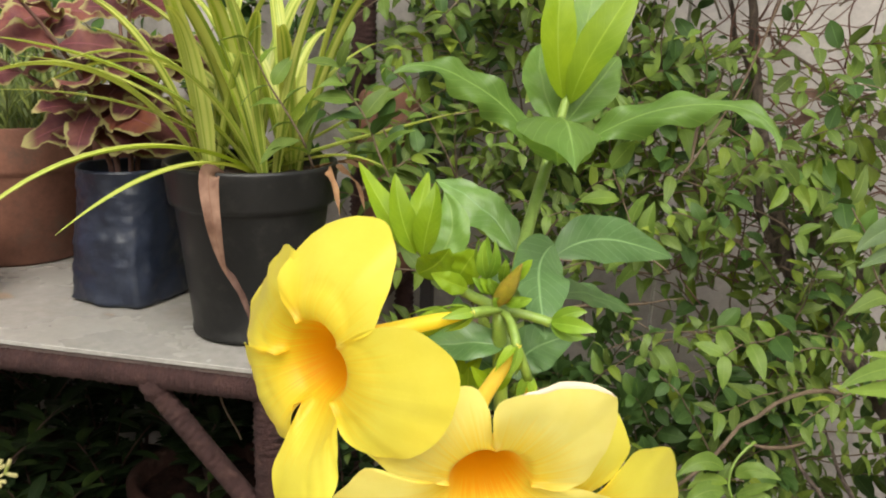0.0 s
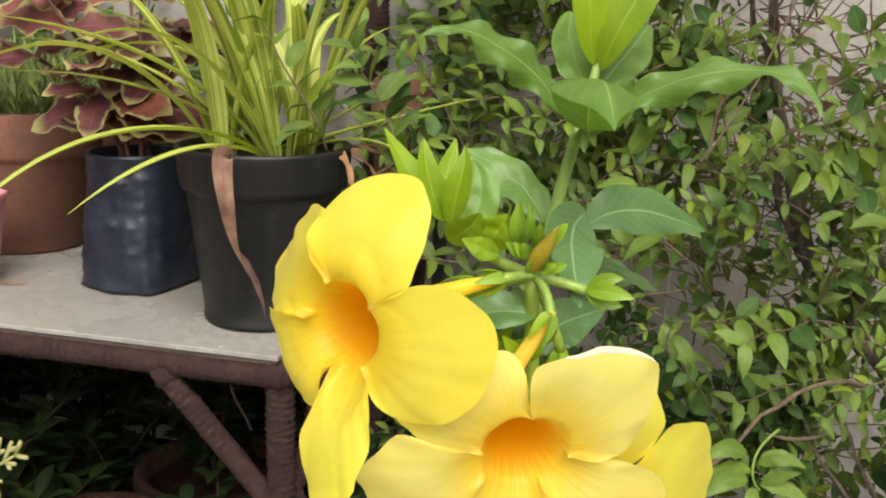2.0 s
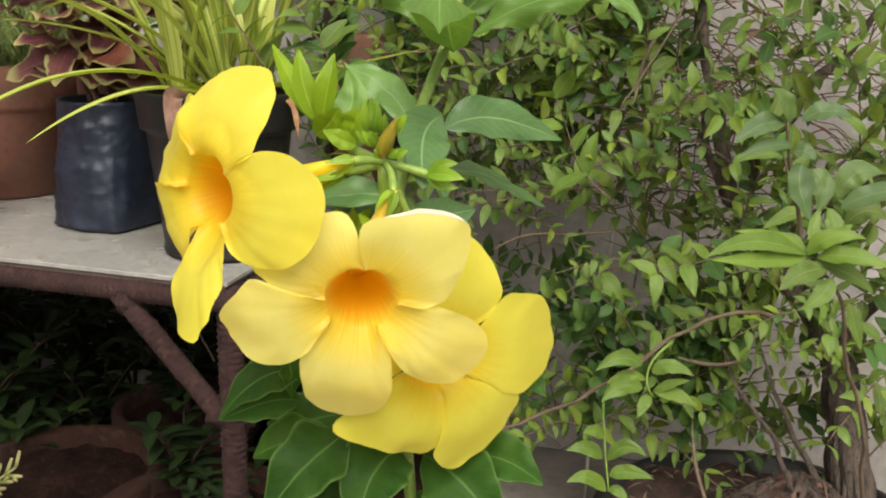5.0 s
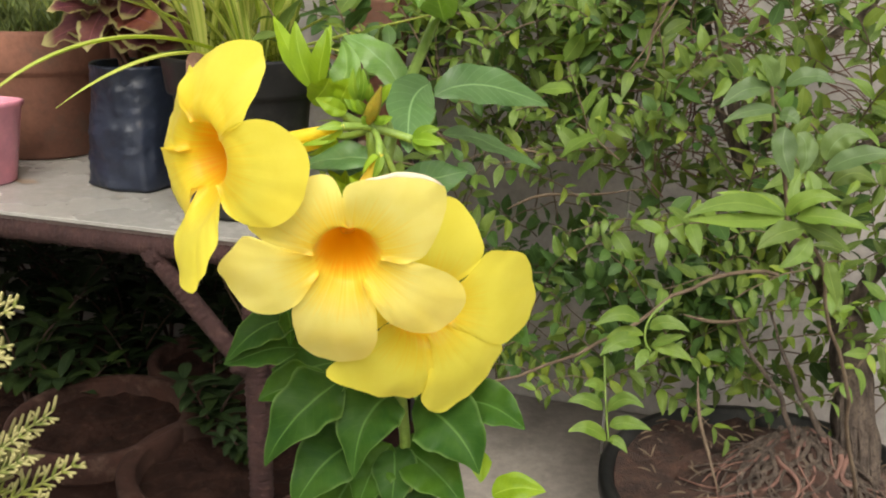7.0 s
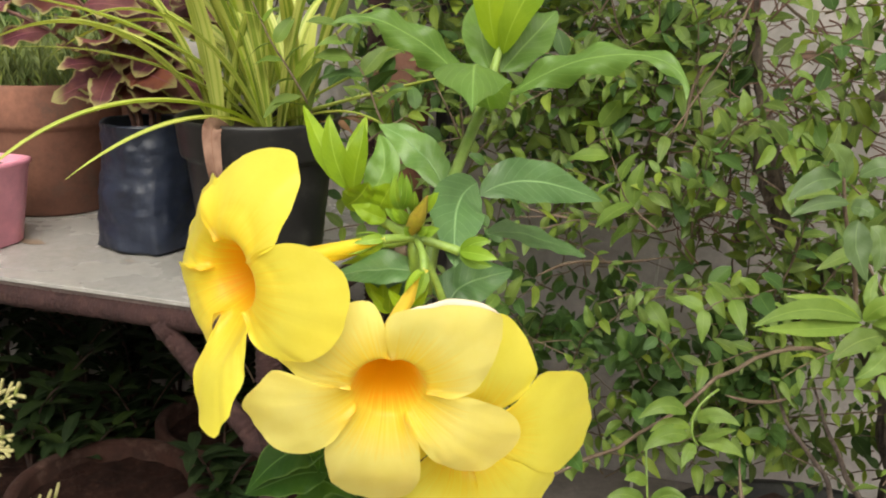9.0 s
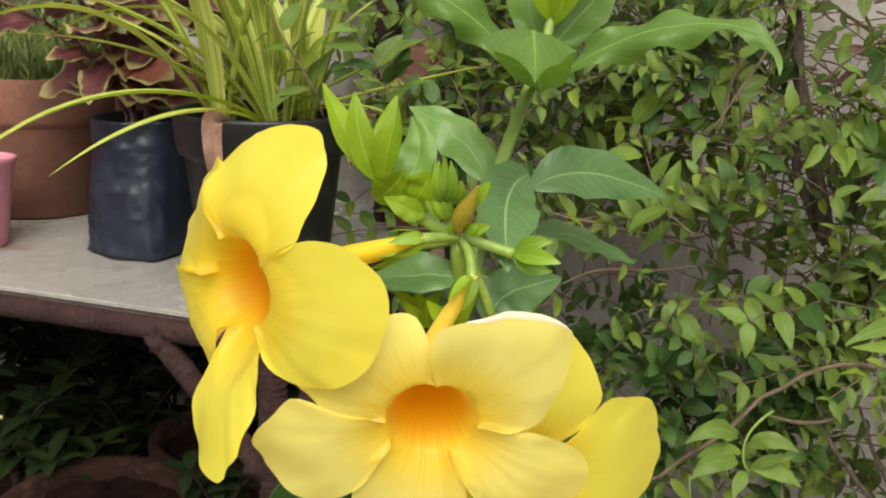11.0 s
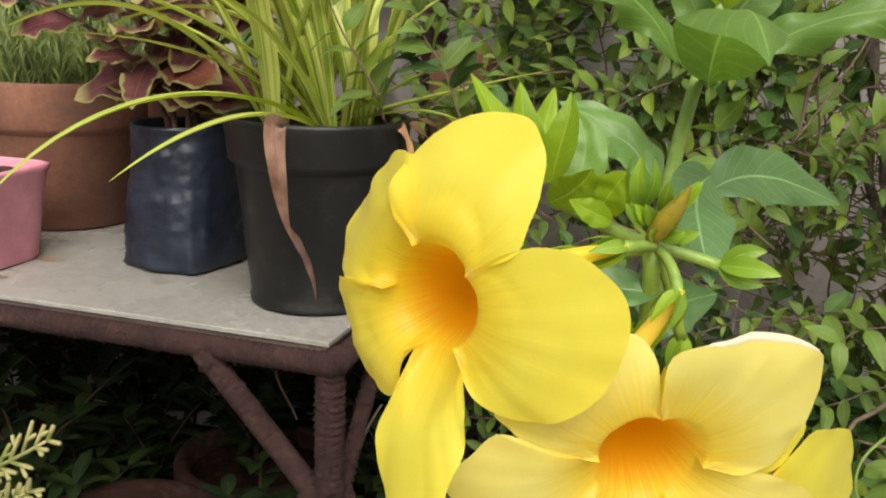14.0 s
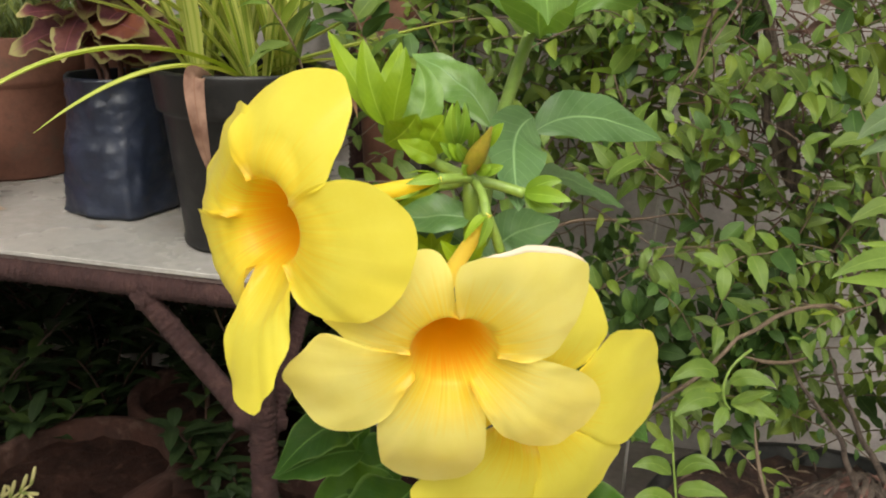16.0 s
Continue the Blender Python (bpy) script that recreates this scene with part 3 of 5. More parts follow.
for i in range(0, 7, 2):
    a = rng.uniform(-0.9, 0.6)
    leaf("dead_leaf", pp, DRY, [Vector((0.05, 0, 0.15)), Vector((0.075, -0.02 + 0.01 * i, 0.175)), Vector((0.085 + 0.012 * i, -0.05 + 0.012 * i, 0.16)), Vector((0.09 + 0.01 * i, -0.05 + 0.014 * i, 0.12 + 0.01 * math.sin(i * 2.1)))], 0.008, shape="strap", wave=0.6)

# ---------------------------------------------------------------- grow bag with coleus
BAG = Vector((-0.286, 0.975, 0.42))
bag = thing("coleus_plant", BAG, "purple coleus with cream leaf margins in a navy plastic grow bag", "potted plant")
verts, n, rows = [], 80, 40
for i in range(rows):
    z = 0.142 * i / (rows - 1)
    for j in range(n):
        a = 2 * math.pi * j / n - 0.384
        sq = 1 / max(abs(math.cos(2 * math.pi * j / n)), abs(math.sin(2 * math.pi * j / n))) ** (0.5 * (1 - i / rows) ** 1.5 + 0.06)
        r = 0.0485 * sq * (1 + 0.03 * math.sin(z * 40)) - (0.006 if i == 0 else 0)
        k = 0.003 * noise.noise(Vector((math.cos(a) * 2, math.sin(a) * 2, z * 40))) + 0.0042 * abs(noise.noise(Vector((math.cos(a) * 3.5, math.sin(a) * 3.5, z * 110 + math.cos(a)))))
        verts.append(((r + k) * math.cos(a), (r + k) * math.sin(a), z))
for i, (s, z) in enumerate(((0.97, 0.14), (0.95, 0.12))):
    verts += [(v[0] * s, v[1] * s, z) for v in verts[(rows - 1) * n : rows * n]]
part("bag", mesh_of("bag", verts, grid_faces(rows + 2, n, 0, True) + [tuple(reversed(range(n)))]), NAVY_FILM, bag, "creased navy plastic grow bag")
soil_disc("soil", bag, (0, 0, 0.12), 0.046)


def coleus_leaf(base, tip, width, up):
    b, t = Vector(base) - BAG, Vector(tip) - BAG
    m = b.lerp(t, 0.5) + Vector(up).normalized() * 0.012
    leaf("leaf", bag, COLEUS, [b, m, t], width, up=up, shape="oval", fold=0.12, wave=0.25, waves=2.5, seed=rng.uniform(0, 6), serrate=0.05, rows=15, cols=7)


stems = []
for i in range(6):
    a = i * 1.05 + 0.3
    tip = BAG + Vector((0.11 * math.cos(a) - 0.05, 0.07 * math.sin(a) + 0.01, 0.26 + 0.05 * (i % 3)))
    b0 = Vector((0.012 * math.cos(a), 0.012 * math.sin(a), 0.12))
    pts = [b0, b0 + Vector((0, 0, 0.09)), tip - BAG]
    tube("stem", bag, RED_TWIG, pts, [0.0028, 0.0018], 8, 8)
    stems.append(pts)
for pts in stems:
    for k in range(4):
        u = 0.35 + 0.62 * k / 3
        c = bezier(pts, u) + BAG
        for s in (0, math.pi):
            a = k * 1.57 + s + rng.uniform(-0.3, 0.3)
            ln = rng.uniform(0.05, 0.085) * (1.15 - 0.4 * u)
            d = Vector((math.cos(a), math.sin(a), rng.uniform(-0.5, 0.25)))
            coleus_leaf(c, c + d * ln, ln * 0.72, Vector((-d.x * 0.2, -0.55 - d.y * 0.2, 0.8)))
UPF = (0.0, -0.75, 0.65)
for b0, t0, w in (
    ((-0.3537, 0.9872, 0.715), (-0.4061, 0.9478, 0.6838), 0.046),
    ((-0.3588, 0.9815, 0.6926), (-0.3451, 1.009, 0.7182), 0.022),
    ((-0.3542, 0.9706, 0.6901), (-0.3123, 0.9536, 0.7023), 0.032),
    ((-0.3205, 0.9992, 0.6791), (-0.2421, 0.9536, 0.6577), 0.04),
    ((-0.3194, 0.9642, 0.6212), (-0.3504, 0.9119, 0.6198), 0.026),
    ((-0.3107, 0.9636, 0.6187), (-0.3058, 0.9024, 0.5798), 0.036),
    ((-0.2963, 0.9632, 0.6162), (-0.2284, 0.9199, 0.6048), 0.046),
    ((-0.2482, 1.025, 0.6948), (-0.2343, 0.9727, 0.6512), 0.036),
    ((-0.2301, 1.024, 0.6894), (-0.1885, 0.9865, 0.663), 0.03),
    ((-0.2821, 1.039, 0.7114), (-0.253, 1.048, 0.7473), 0.04),
    ((-0.4093, 1.039, 0.72), (-0.3888, 1.026, 0.7489), 0.04),
):
    coleus_leaf(b0, t0, w, UPF)

# ---------------------------------------------------------------- terracotta pots on the stand
def clay_pot(at, rim, base, height, label, group="clay pots", clay=None, lip=0.01, fill=0.86):
    """A turned pot with a thick lip, filled with soil to a share of its height."""
    ob = thing("clay_pot", at, label, "flower pot", group)
    h = height
    floor_at = fill - 0.26
    lathe("pot", ob, clay or TERRACOTTA, [(0.0, 0.0005), (base - 0.004, 0.0005), (base, 0.004), (rim * 0.93, h * 0.66), (rim * 0.935, h * 0.67), (rim * 0.985, h * 0.69), (rim, h * 0.72), (rim, h * 0.97), (rim - 0.003, h - 0.001), (rim - lip * 0.5, h + 0.001), (rim - lip, h - 0.001), (rim - lip - 0.003, h * 0.96), (min(rim * 0.86, rim - lip - 0.006), h * floor_at), (0.0, h * floor_at)], 56, wobble=0.008)
    if fill > 0.8:
        soil_disc("soil", ob, (0, 0, h * fill), rim - 0.012)
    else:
        soil_disc("soil", ob, (0, 0, h * fill), rim * 0.87, 0.007, SHADED_SOIL)
    return ob


def fine_plant(parent, r, height, count, material, width=0.004, seed=1):
    """A tuft of many fine feathery sprigs, as one mesh of leaflets."""
    g = random.Random(seed)
    blades = []
    for i in range(count):
        a, rr = g.uniform(0, 6.28), r * math.sqrt(g.random())
        b0 = Vector((rr * math.cos(a), rr * math.sin(a), 0))
        lean = Vector((math.cos(a) * rr / r * 0.6 + g.uniform(-0.25, 0.25), math.sin(a) * rr / r * 0.6 + g.uniform(-0.25, 0.25), 1))
        ln = height * g.uniform(0.6, 1.1)
        p = [b0, b0 + Vector((0, 0, ln * 0.5)), b0 + lean * ln]
        v, f = tube_data(p, [0.0009, 0.0005], 4, 4)
        blades.append((v, f))
        for k in range(9):
            u = 0.2 + 0.8 * k / 8
            c = bezier(p, u)
            for s in (1, -1):
                an = g.uniform(0, 6.28)
                d = Vector((math.cos(an), math.sin(an), 1.6)).normalized()
                q = c + d * ln * g.uniform(0.2, 0.45)
                blades.append(blade([c, c.lerp(q, 0.5) + Vector((0, 0, 0.003)), q], width, up=(0, -0.4, 1), rows=4, cols=3))
    me = mesh_of("foliage", *joined(blades))
    ob = part("foliage", me, material, parent)
    ob["kind"] = "stuff"
    return ob


pot = clay_pot((-0.487, 1.14, 0.42), 0.104, 0.079, 0.165, "weathered terracotta pot holding fine feathery greens")
f = fine_plant(pot, 0.08, 0.085, 150, FERN, 0.0026, 3)
f.location = (0, 0, 0.14)
clay_pot((-0.31, 1.135, 0.42), 0.068, 0.05, 0.165, "small terracotta pot standing behind the grow bag")
pot = clay_pot((-0.70, 1.13, 0.42), 0.11, 0.08, 0.19, "terracotta pot with soft green seedlings behind others")
f = fine_plant(pot, 0.09, 0.15, 150, FERN, 0.003, 5)
f.location = (0, 0, 0.16)
b = Vector((-0.0196, 1.101, 0.6199))
pot = clay_pot((b.x, b.y, 0.42), 0.036, 0.026, b.z - 0.42 + 0.015, "small orange clay pot among the leaves")

# pink square pot
PK = Vector((-0.481, 0.931, 0.42))
pink = thing("pink_pot", PK, "small pink square plastic pot with bare stems", "flower pot")


def square_ring(half, z, n=40, power=0.16):
    out = []
    for j in range(n):
        a = 2 * math.pi * j / n
        c, s = math.cos(a), math.sin(a)
        k = half / (abs(c) ** (2 / power * 0.16 * 4) + abs(s) ** (2 / power * 0.16 * 4)) ** (1 / (2 / power * 0.16 * 4))
        out.append((EX * (k * c) + EY * (k * s)) + Vector((0, 0, z)))
    return out


rings = [(0.002, 0.0005), (0.041, 0.0005), (0.0435, 0.003), (0.0535, 0.088), (0.0555, 0.09), (0.0565, 0.094), (0.0555, 0.0965), (0.053, 0.0965), (0.052, 0.093), (0.049, 0.075), (0.002, 0.075)]
verts = [v for h, z in rings for v in square_ring(h, z)]
part("pot", mesh_of("pot", verts, grid_faces(len(rings), 40, 0, True)), PINK_PLASTIC, pink)
soil_disc("soil", pink, (0, 0, 0.086), 0.0475, 0.005)
for i in range(3):
    tube("stem", pink, PALE_STEM, [(0.004 * i - 0.01, 0.006 * i - 0.012, 0.075), (0.004 * i, 0.005 * i, 0.12), (0.012 * i - 0.02, 0.004 * i - 0.01, 0.13 + 0.006 * i)], [0.0026, 0.0018], 8, 8)

# ---------------------------------------------------------------- under the stand: clay pots and small plants, shade put into their colours
def leafy_tuft(at, stems_n, height, leaf_len, material, label, seed, category="plant", group=""):
    """A small plant: a few stems with pairs of oval leaves."""
    g = random.Random(seed)
    ob = thing("leafy_plant", at, label, category, group)
    for i in range(stems_n):
        a = 6.28 * i / stems_n + g.uniform(-0.4, 0.4)
        lean = g.uniform(0.2, 0.7)
        p = [Vector((0, 0, 0)), Vector((0, 0, height * 0.5)), Vector((math.cos(a) * lean * height, math.sin(a) * lean * height, height * g.uniform(0.8, 1.1)))]
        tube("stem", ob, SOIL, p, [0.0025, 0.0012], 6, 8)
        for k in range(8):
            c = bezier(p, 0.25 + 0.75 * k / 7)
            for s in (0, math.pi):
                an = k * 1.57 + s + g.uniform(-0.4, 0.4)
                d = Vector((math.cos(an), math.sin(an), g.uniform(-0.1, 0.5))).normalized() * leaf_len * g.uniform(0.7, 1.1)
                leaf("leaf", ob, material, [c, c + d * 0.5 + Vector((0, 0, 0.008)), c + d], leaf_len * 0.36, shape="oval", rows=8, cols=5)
    return ob


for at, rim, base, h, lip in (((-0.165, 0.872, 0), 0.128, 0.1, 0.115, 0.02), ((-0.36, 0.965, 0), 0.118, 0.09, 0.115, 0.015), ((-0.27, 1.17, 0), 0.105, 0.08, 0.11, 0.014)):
    clay_pot(at, rim, base, h, "dusty terracotta bowl under the stand, clay darkened for shade", clay=SHADED_CLAY, lip=lip, fill=0.79)
bed = sheet("soil_bed", SHADED_SOIL, [on_table(-0.1, 0.02, -0.405), on_table(-0.1, 0.575, -0.405), on_table(1.4, 0.575, -0.405), on_table(1.4, 0.02, -0.405)], 40, 0.01)
tagged(bed, "added dark soil sheet under the stand, shade put into its colour", "soil", kind="structure")
bits = []
for i in range(60):
    q = on_table(rng.uniform(-0.05, 0.8), rng.uniform(0.05, 0.5), -0.395)
    d = Vector((rng.uniform(-1, 1), rng.uniform(-1, 1), rng.uniform(0.0, 0.35))).normalized() * rng.uniform(0.012, 0.034)
    bits.append(blade([q, q + d * 0.5 + Vector((0, 0, 0.006)), q + d], rng.uniform(0.006, 0.013), shape="oval", rows=6, cols=3, fold=0.3))
ob = part("leaf_litter", mesh_of("leaf_litter", *joined(bits)), SHADED_CLAY, bed, "brown fallen leaves")
ob["kind"] = "stuff"
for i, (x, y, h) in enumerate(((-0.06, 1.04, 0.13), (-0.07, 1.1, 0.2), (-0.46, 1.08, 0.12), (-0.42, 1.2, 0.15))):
    leafy_tuft((x, y, 0.012), 5, h, 0.05, SHADED_LEAF, "small leafy plant, green darkened for the shade under the stand", 90 + i, group="plants under the stand")
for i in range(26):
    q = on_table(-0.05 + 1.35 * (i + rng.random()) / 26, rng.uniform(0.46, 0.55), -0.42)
    leafy_tuft((q.x, q.y, 0.0), 5, rng.uniform(0.2, 0.36), 0.06, SHADED_LEAF, "small leafy plant, green darkened for the shade under the stand", 60 + i, group="plants under the stand")
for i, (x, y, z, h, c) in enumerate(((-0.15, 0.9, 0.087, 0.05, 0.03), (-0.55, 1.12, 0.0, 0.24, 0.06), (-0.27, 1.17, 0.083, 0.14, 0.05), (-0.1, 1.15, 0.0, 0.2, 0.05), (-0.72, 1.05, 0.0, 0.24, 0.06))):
    leafy_tuft((x, y, z), 6, h, c, SHADED_LEAF, "small leafy plant, green darkened for the shade under the stand", 20 + i, group="plants under the stand")

leafy_tuft((-0.205, 0.935, 0.089), 3, 0.11, 0.046, SHADED_LEAF, "leafy weed growing in the clay bowl, green darkened for shade", 47, group="plants under the stand")

# ---------------------------------------------------------------- golden cypress beside the stand
CY = Vector((-0.40, 0.6, 0))
cy = thing("golden_cypress", CY, "golden-tipped dwarf cypress with flat feathery fronds", "shrub")
tube("trunk", cy, BARK, [(0, 0, 0), (0.005, 0, 0.2), (0.0, 0, 0.36)], [0.012, 0.003], 10, 10, rough=0.2)


def finger(a, b, r, u0, u1):
    """A blunt scaly twig; u0, u1: how pale it is at its foot and tip."""
    mid = a.lerp(b, 0.5) + Vector((0, 0, -0.0006))
    v, f = tube_data([a, mid, b], [r * 0.75, r, r, r * 1.05, r * 1.05, r * 0.75], 6, 10, rough=0.5)
    return v, f, [(u0 + (u1 - u0) * (k // 6) / 10, 0.5) for k in range(len(v))]


def frond(start, tip, up, g, size, apart=False):
    """A flat spray: a curved stem with blunt side twigs, some of them forked."""
    s, t = Vector(start), Vector(tip)
    p = [s, s.lerp(t, 0.5) + Vector((0, 0, -0.012)), t]
    v, f = tube_data(p, [0.0015, 0.0017, 0.0018, 0.001], 6, 10)
    bl = [(v, f, [(0.35 + 0.55 * (k // 6) / 10, 0.5) for k in range(len(v))])]
    for k in range(12):
        u = 0.22 + 0.78 * k / 11
        c = bezier(p, u)
        d = (bezier(p, min(1, u + 0.05)) - bezier(p, u - 0.05)).normalized()
        side = d.cross(Vector(up)).normalized()
        for sg in (1, -1):
            if g.random() < 0.12:
                continue
            ln = size * (1.15 - 0.62 * u) * g.uniform(0.7, 1.15)
            e = c + (d * 0.85 + side * sg * g.uniform(0.5, 0.8) + Vector((0, 0, g.uniform(0, 0.3)))) * ln
            pale = 0.45 + 0.35 * u + g.uniform(-0.1, 0.1)
            bl.append(finger(c, e, 0.0017, pale - 0.15, pale + 0.25))
            if g.random() < 0.7:
                c2, way = c.lerp(e, g.uniform(0.35, 0.55)), (e - c).normalized()
                e2 = c2 + (way * 0.75 + way.cross(Vector(up)).normalized() * g.choice((-0.65, 0.65))) * ln * 0.5
                bl.append(finger(c2, e2, 0.0016, pale, pale + 0.25))
    if not apart:
        ob = part("frond", mesh_of("frond", *joined(bl)), CYPRESS, cy)
        ob["kind"] = "stuff"
        return
    ob = part("frond", mesh_of("frond", *bl[0]), CYPRESS, cy)
    for piece in bl[1:]:
        part("twig", mesh_of("twig", *piece), CYPRESS, ob)


g = random.Random(8)
tips = [(-0.223, 0.585, 0.4255), (-0.2806, 0.59, 0.425), (-0.2884, 0.6, 0.4313), (-0.2996, 0.6, 0.4649), (-0.2905, 0.59, 0.4501), (-0.2407, 0.588, 0.3881), (-0.2393, 0.58, 0.3823), (-0.257, 0.59, 0.3577), (-0.2608, 0.58, 0.3426), (-0.2639, 0.57, 0.4233), (-0.2378, 0.65, 0.2988), (-0.2144, 0.63, 0.2565), (-0.2388, 0.6, 0.2818), (-0.2203, 0.59, 0.2453), (-0.2416, 0.6, 0.3005), (-0.2534, 0.59, 0.353), (-0.2429, 0.588, 0.3787), (-0.2824, 0.56, 0.4152), (-0.2798, 0.56, 0.3661)]
for i, tip in enumerate(tips):
    t = Vector(tip) - CY - Vector((0.013, 0, 0.01))
    s = Vector((t.x * 0.25, t.y * 0.25, max(0.1, t.z - 0.06)))
    frond(s, t, (g.uniform(-0.2, 0.4), -0.9, 0.45), g, 0.024, i < 10)
for i in range(14):
    a = i * 2.4
    z = 0.08 + 0.2 * (i / 14)
    t = Vector((math.cos(a) * (0.13 - 0.2 * max(0, z - 0.25)), math.sin(a) * (0.13 - 0.2 * max(0, z - 0.25)), z + 0.05))
    frond((0, 0, z - 0.04), t, (0.3, -0.8, 0.5), g, 0.026)

# ---------------------------------------------------------------- bush by the wall, in a big dark pot
BP = Vector((0.263, 0.848, 0.14)) + Vector((0.19, -0.005, 0))
BP.z = 0
tub = thing("planter_tub", BP, "large dark grey plastic tub full of root-bound soil", "flower pot")
lathe("tub", tub, BLACK_PLASTIC, [(0.0, 0.001), (0.15, 0.001), (0.155, 0.006), (0.176, 0.112), (0.185, 0.115), (0.19, 0.122), (0.19, 0.138), (0.185, 0.143), (0.176, 0.141), (0.165, 0.09), (0.0, 0.085)], 64)
soil_disc("soil", tub, (0, 0, 0.128), 0.173, 0.012)

bush = thing("wall_bush", BP + Vector((0.05, 0.0, 0.124)), "straggly green shrub with brown twigs growing up the wall", "shrub")
BO = Vector(bush.location)


def limb(name, pts, radii, mat=BARK, sides=10, steps=16, rough=0.25, wiggle=0.006):
    return tube(name, bush, mat, [Vector(p) - BO for p in pts], radii, sides, steps, rough=rough, wiggle=wiggle)


trunk_foot = Vector((0.5429, 0.8566, 0.1697))
trunk_top = Vector((0.5271, 0.9247, 0.3207))
limb("trunk", [trunk_foot - Vector((0, 0, 0.03)), trunk_foot.lerp(trunk_top, 0.4) + Vector((0.006, 0, 0)), trunk_top], [0.023, 0.018, 0.016], rough=0.45, sides=28, steps=60)
for i in range(18):
    a = 6.2832 * i / 18 + rng.uniform(-0.1, 0.1)
    o = Vector((math.cos(a), math.sin(a), 0))
    lo, hi = trunk_foot + o * 0.0205 - Vector((0, 0, 0.02)), trunk_top + o * 0.0145
    mid = trunk_foot.lerp(trunk_top, 0.4) + Vector((0.006, 0, 0)) + (Matrix.Rotation(0.25, 3, "Z") @ o) * 0.017
    limb("bark_ridge", [lo, mid, hi], [rng.uniform(0.003, 0.0046), rng.uniform(0.002, 0.0034), 0.0025], sides=7, steps=26, rough=0.5, wiggle=0.003)
BOUGHS = [
    ([(0.4708, 0.8387, 0.1959), (0.4093, 0.854, 0.2907), (0.3894, 0.9025, 0.3483)], 0.003),
    ([(0.5274, 0.9228, 0.3147), (0.49, 0.93, 0.37), (0.44, 0.945, 0.42), (0.41, 0.96, 0.48)], 0.011),
    ([(0.412, 0.958, 0.475), (0.392, 0.975, 0.54), (0.375, 0.995, 0.61), (0.355, 1.0, 0.68), (0.34, 1.03, 0.9)], 0.0085),
    ([(0.425, 0.965, 0.49), (0.4495, 0.98, 0.5495), (0.4854, 1.0, 0.5812), (0.5191, 1.0, 0.6304), (0.62, 1.03, 0.76)], 0.008),
    ([(0.4421, 0.93, 0.43), (0.4781, 0.92, 0.4941), (0.5061, 0.9, 0.5121), (0.6, 0.9, 0.54)], 0.007),
    ([(0.5274, 0.9228, 0.3147), (0.5418, 0.9222, 0.3755), (0.6021, 0.9346, 0.4005)], 0.008),
    ([(0.4946, 0.8424, 0.2022), (0.4548, 0.8631, 0.2761), (0.4397, 0.899, 0.326)], 0.0035),
    ([(0.405, 0.962, 0.48), (0.36, 1.0, 0.56), (0.37, 1.04, 0.68), (0.33, 1.08, 0.84)], 0.005),
]
for p, r in BOUGHS:
    limb("branch", p, [r, r * 0.75, r * 0.3], steps=34, wiggle=0.012)
limb("twig", [(0.2615, 0.85, 0.5815), (0.2905, 0.85, 0.6324), (0.3151, 0.85, 0.6886), (0.35, 0.86, 0.78)], [0.0008, 0.0011, 0.0011], TWIG, 7, 20, 0.2, 0.004)
# thin reddish twigs tangled round the limbs
for i in range(75):
    c = Vector((rng.gauss(0.4, 0.045), rng.uniform(0.96, 1.06), rng.uniform(0.42, 0.72)))
    a, ln = rng.uniform(0, 6.28), rng.uniform(0.03, 0.1)
    e = c + Vector((math.cos(a) * ln, rng.uniform(-0.03, 0.03), math.sin(a) * ln))
    limb("twig", [c, c.lerp(e, 0.4) + Vector((rng.uniform(-0.02, 0.02), 0, rng.uniform(-0.02, 0.02))), c.lerp(e, 0.75) + Vector((rng.uniform(-0.015, 0.015), 0, rng.uniform(-0.015, 0.015))), e], [0.0011, 0.0005], RED_TWIG, 5, 9, 0, 0.01)
# roots over the soil
for i in range(16):
    a = rng.uniform(0, 6.28)
    c = Vector(trunk_foot) + Vector((0, 0, 0.004))
    c.z = 0.135
    e = c + Vector((math.cos(a) * 0.12 - 0.05, math.sin(a) * 0.07 - 0.01, -0.005))
    if (e - Vector((BP.x, BP.y, e.z))).length > 0.16:
        continue
    limb("root", [c, c.lerp(e, 0.35) + Vector((rng.uniform(-0.03, 0.03), rng.uniform(-0.03, 0.03), 0.03)), c.lerp(e, 0.7) + Vector((rng.uniform(-0.03, 0.03), 0.02, -0.01)), e], [0.0045, 0.0018], BARK, 8, 14)

mound, side_n = [], 30
for i in range(12):
    for j in range(side_n):
        a, q = 6.2832 * j / side_n, i / 11
        x, y = trunk_foot.x - 0.06 + 0.13 * q * math.cos(a), trunk_foot.y - 0.0 + 0.1 * q * math.sin(a)
        h = 0.075 * math.exp(-2.2 * q * q) - 0.012
        mound.append(Vector((x, y, 0.13 + h + 0.012 * noise.noise(Vector((x * 45, y * 45, 0))))) - BO)
part("root_mound", mesh_of("root_mound", mound, grid_faces(12, side_n, 0, True)), SOIL, bush, "fibrous brown root ball")
for i in range(120):
    a, q0, q1 = rng.uniform(0, 6.28), rng.uniform(0.0, 0.4), rng.uniform(0.6, 1.0)
    pts = []
    for k in range(6):
        q = q0 + (q1 - q0) * k / 5
        b = a + 0.5 * math.sin(k * 1.3 + i)
        pts.append((trunk_foot.x - 0.06 + 0.13 * q * math.cos(b), trunk_foot.y - 0.0 + 0.1 * q * math.sin(b), 0.122 + 0.075 * math.exp(-2.2 * q * q) - 0.006 + rng.uniform(0, 0.012)))
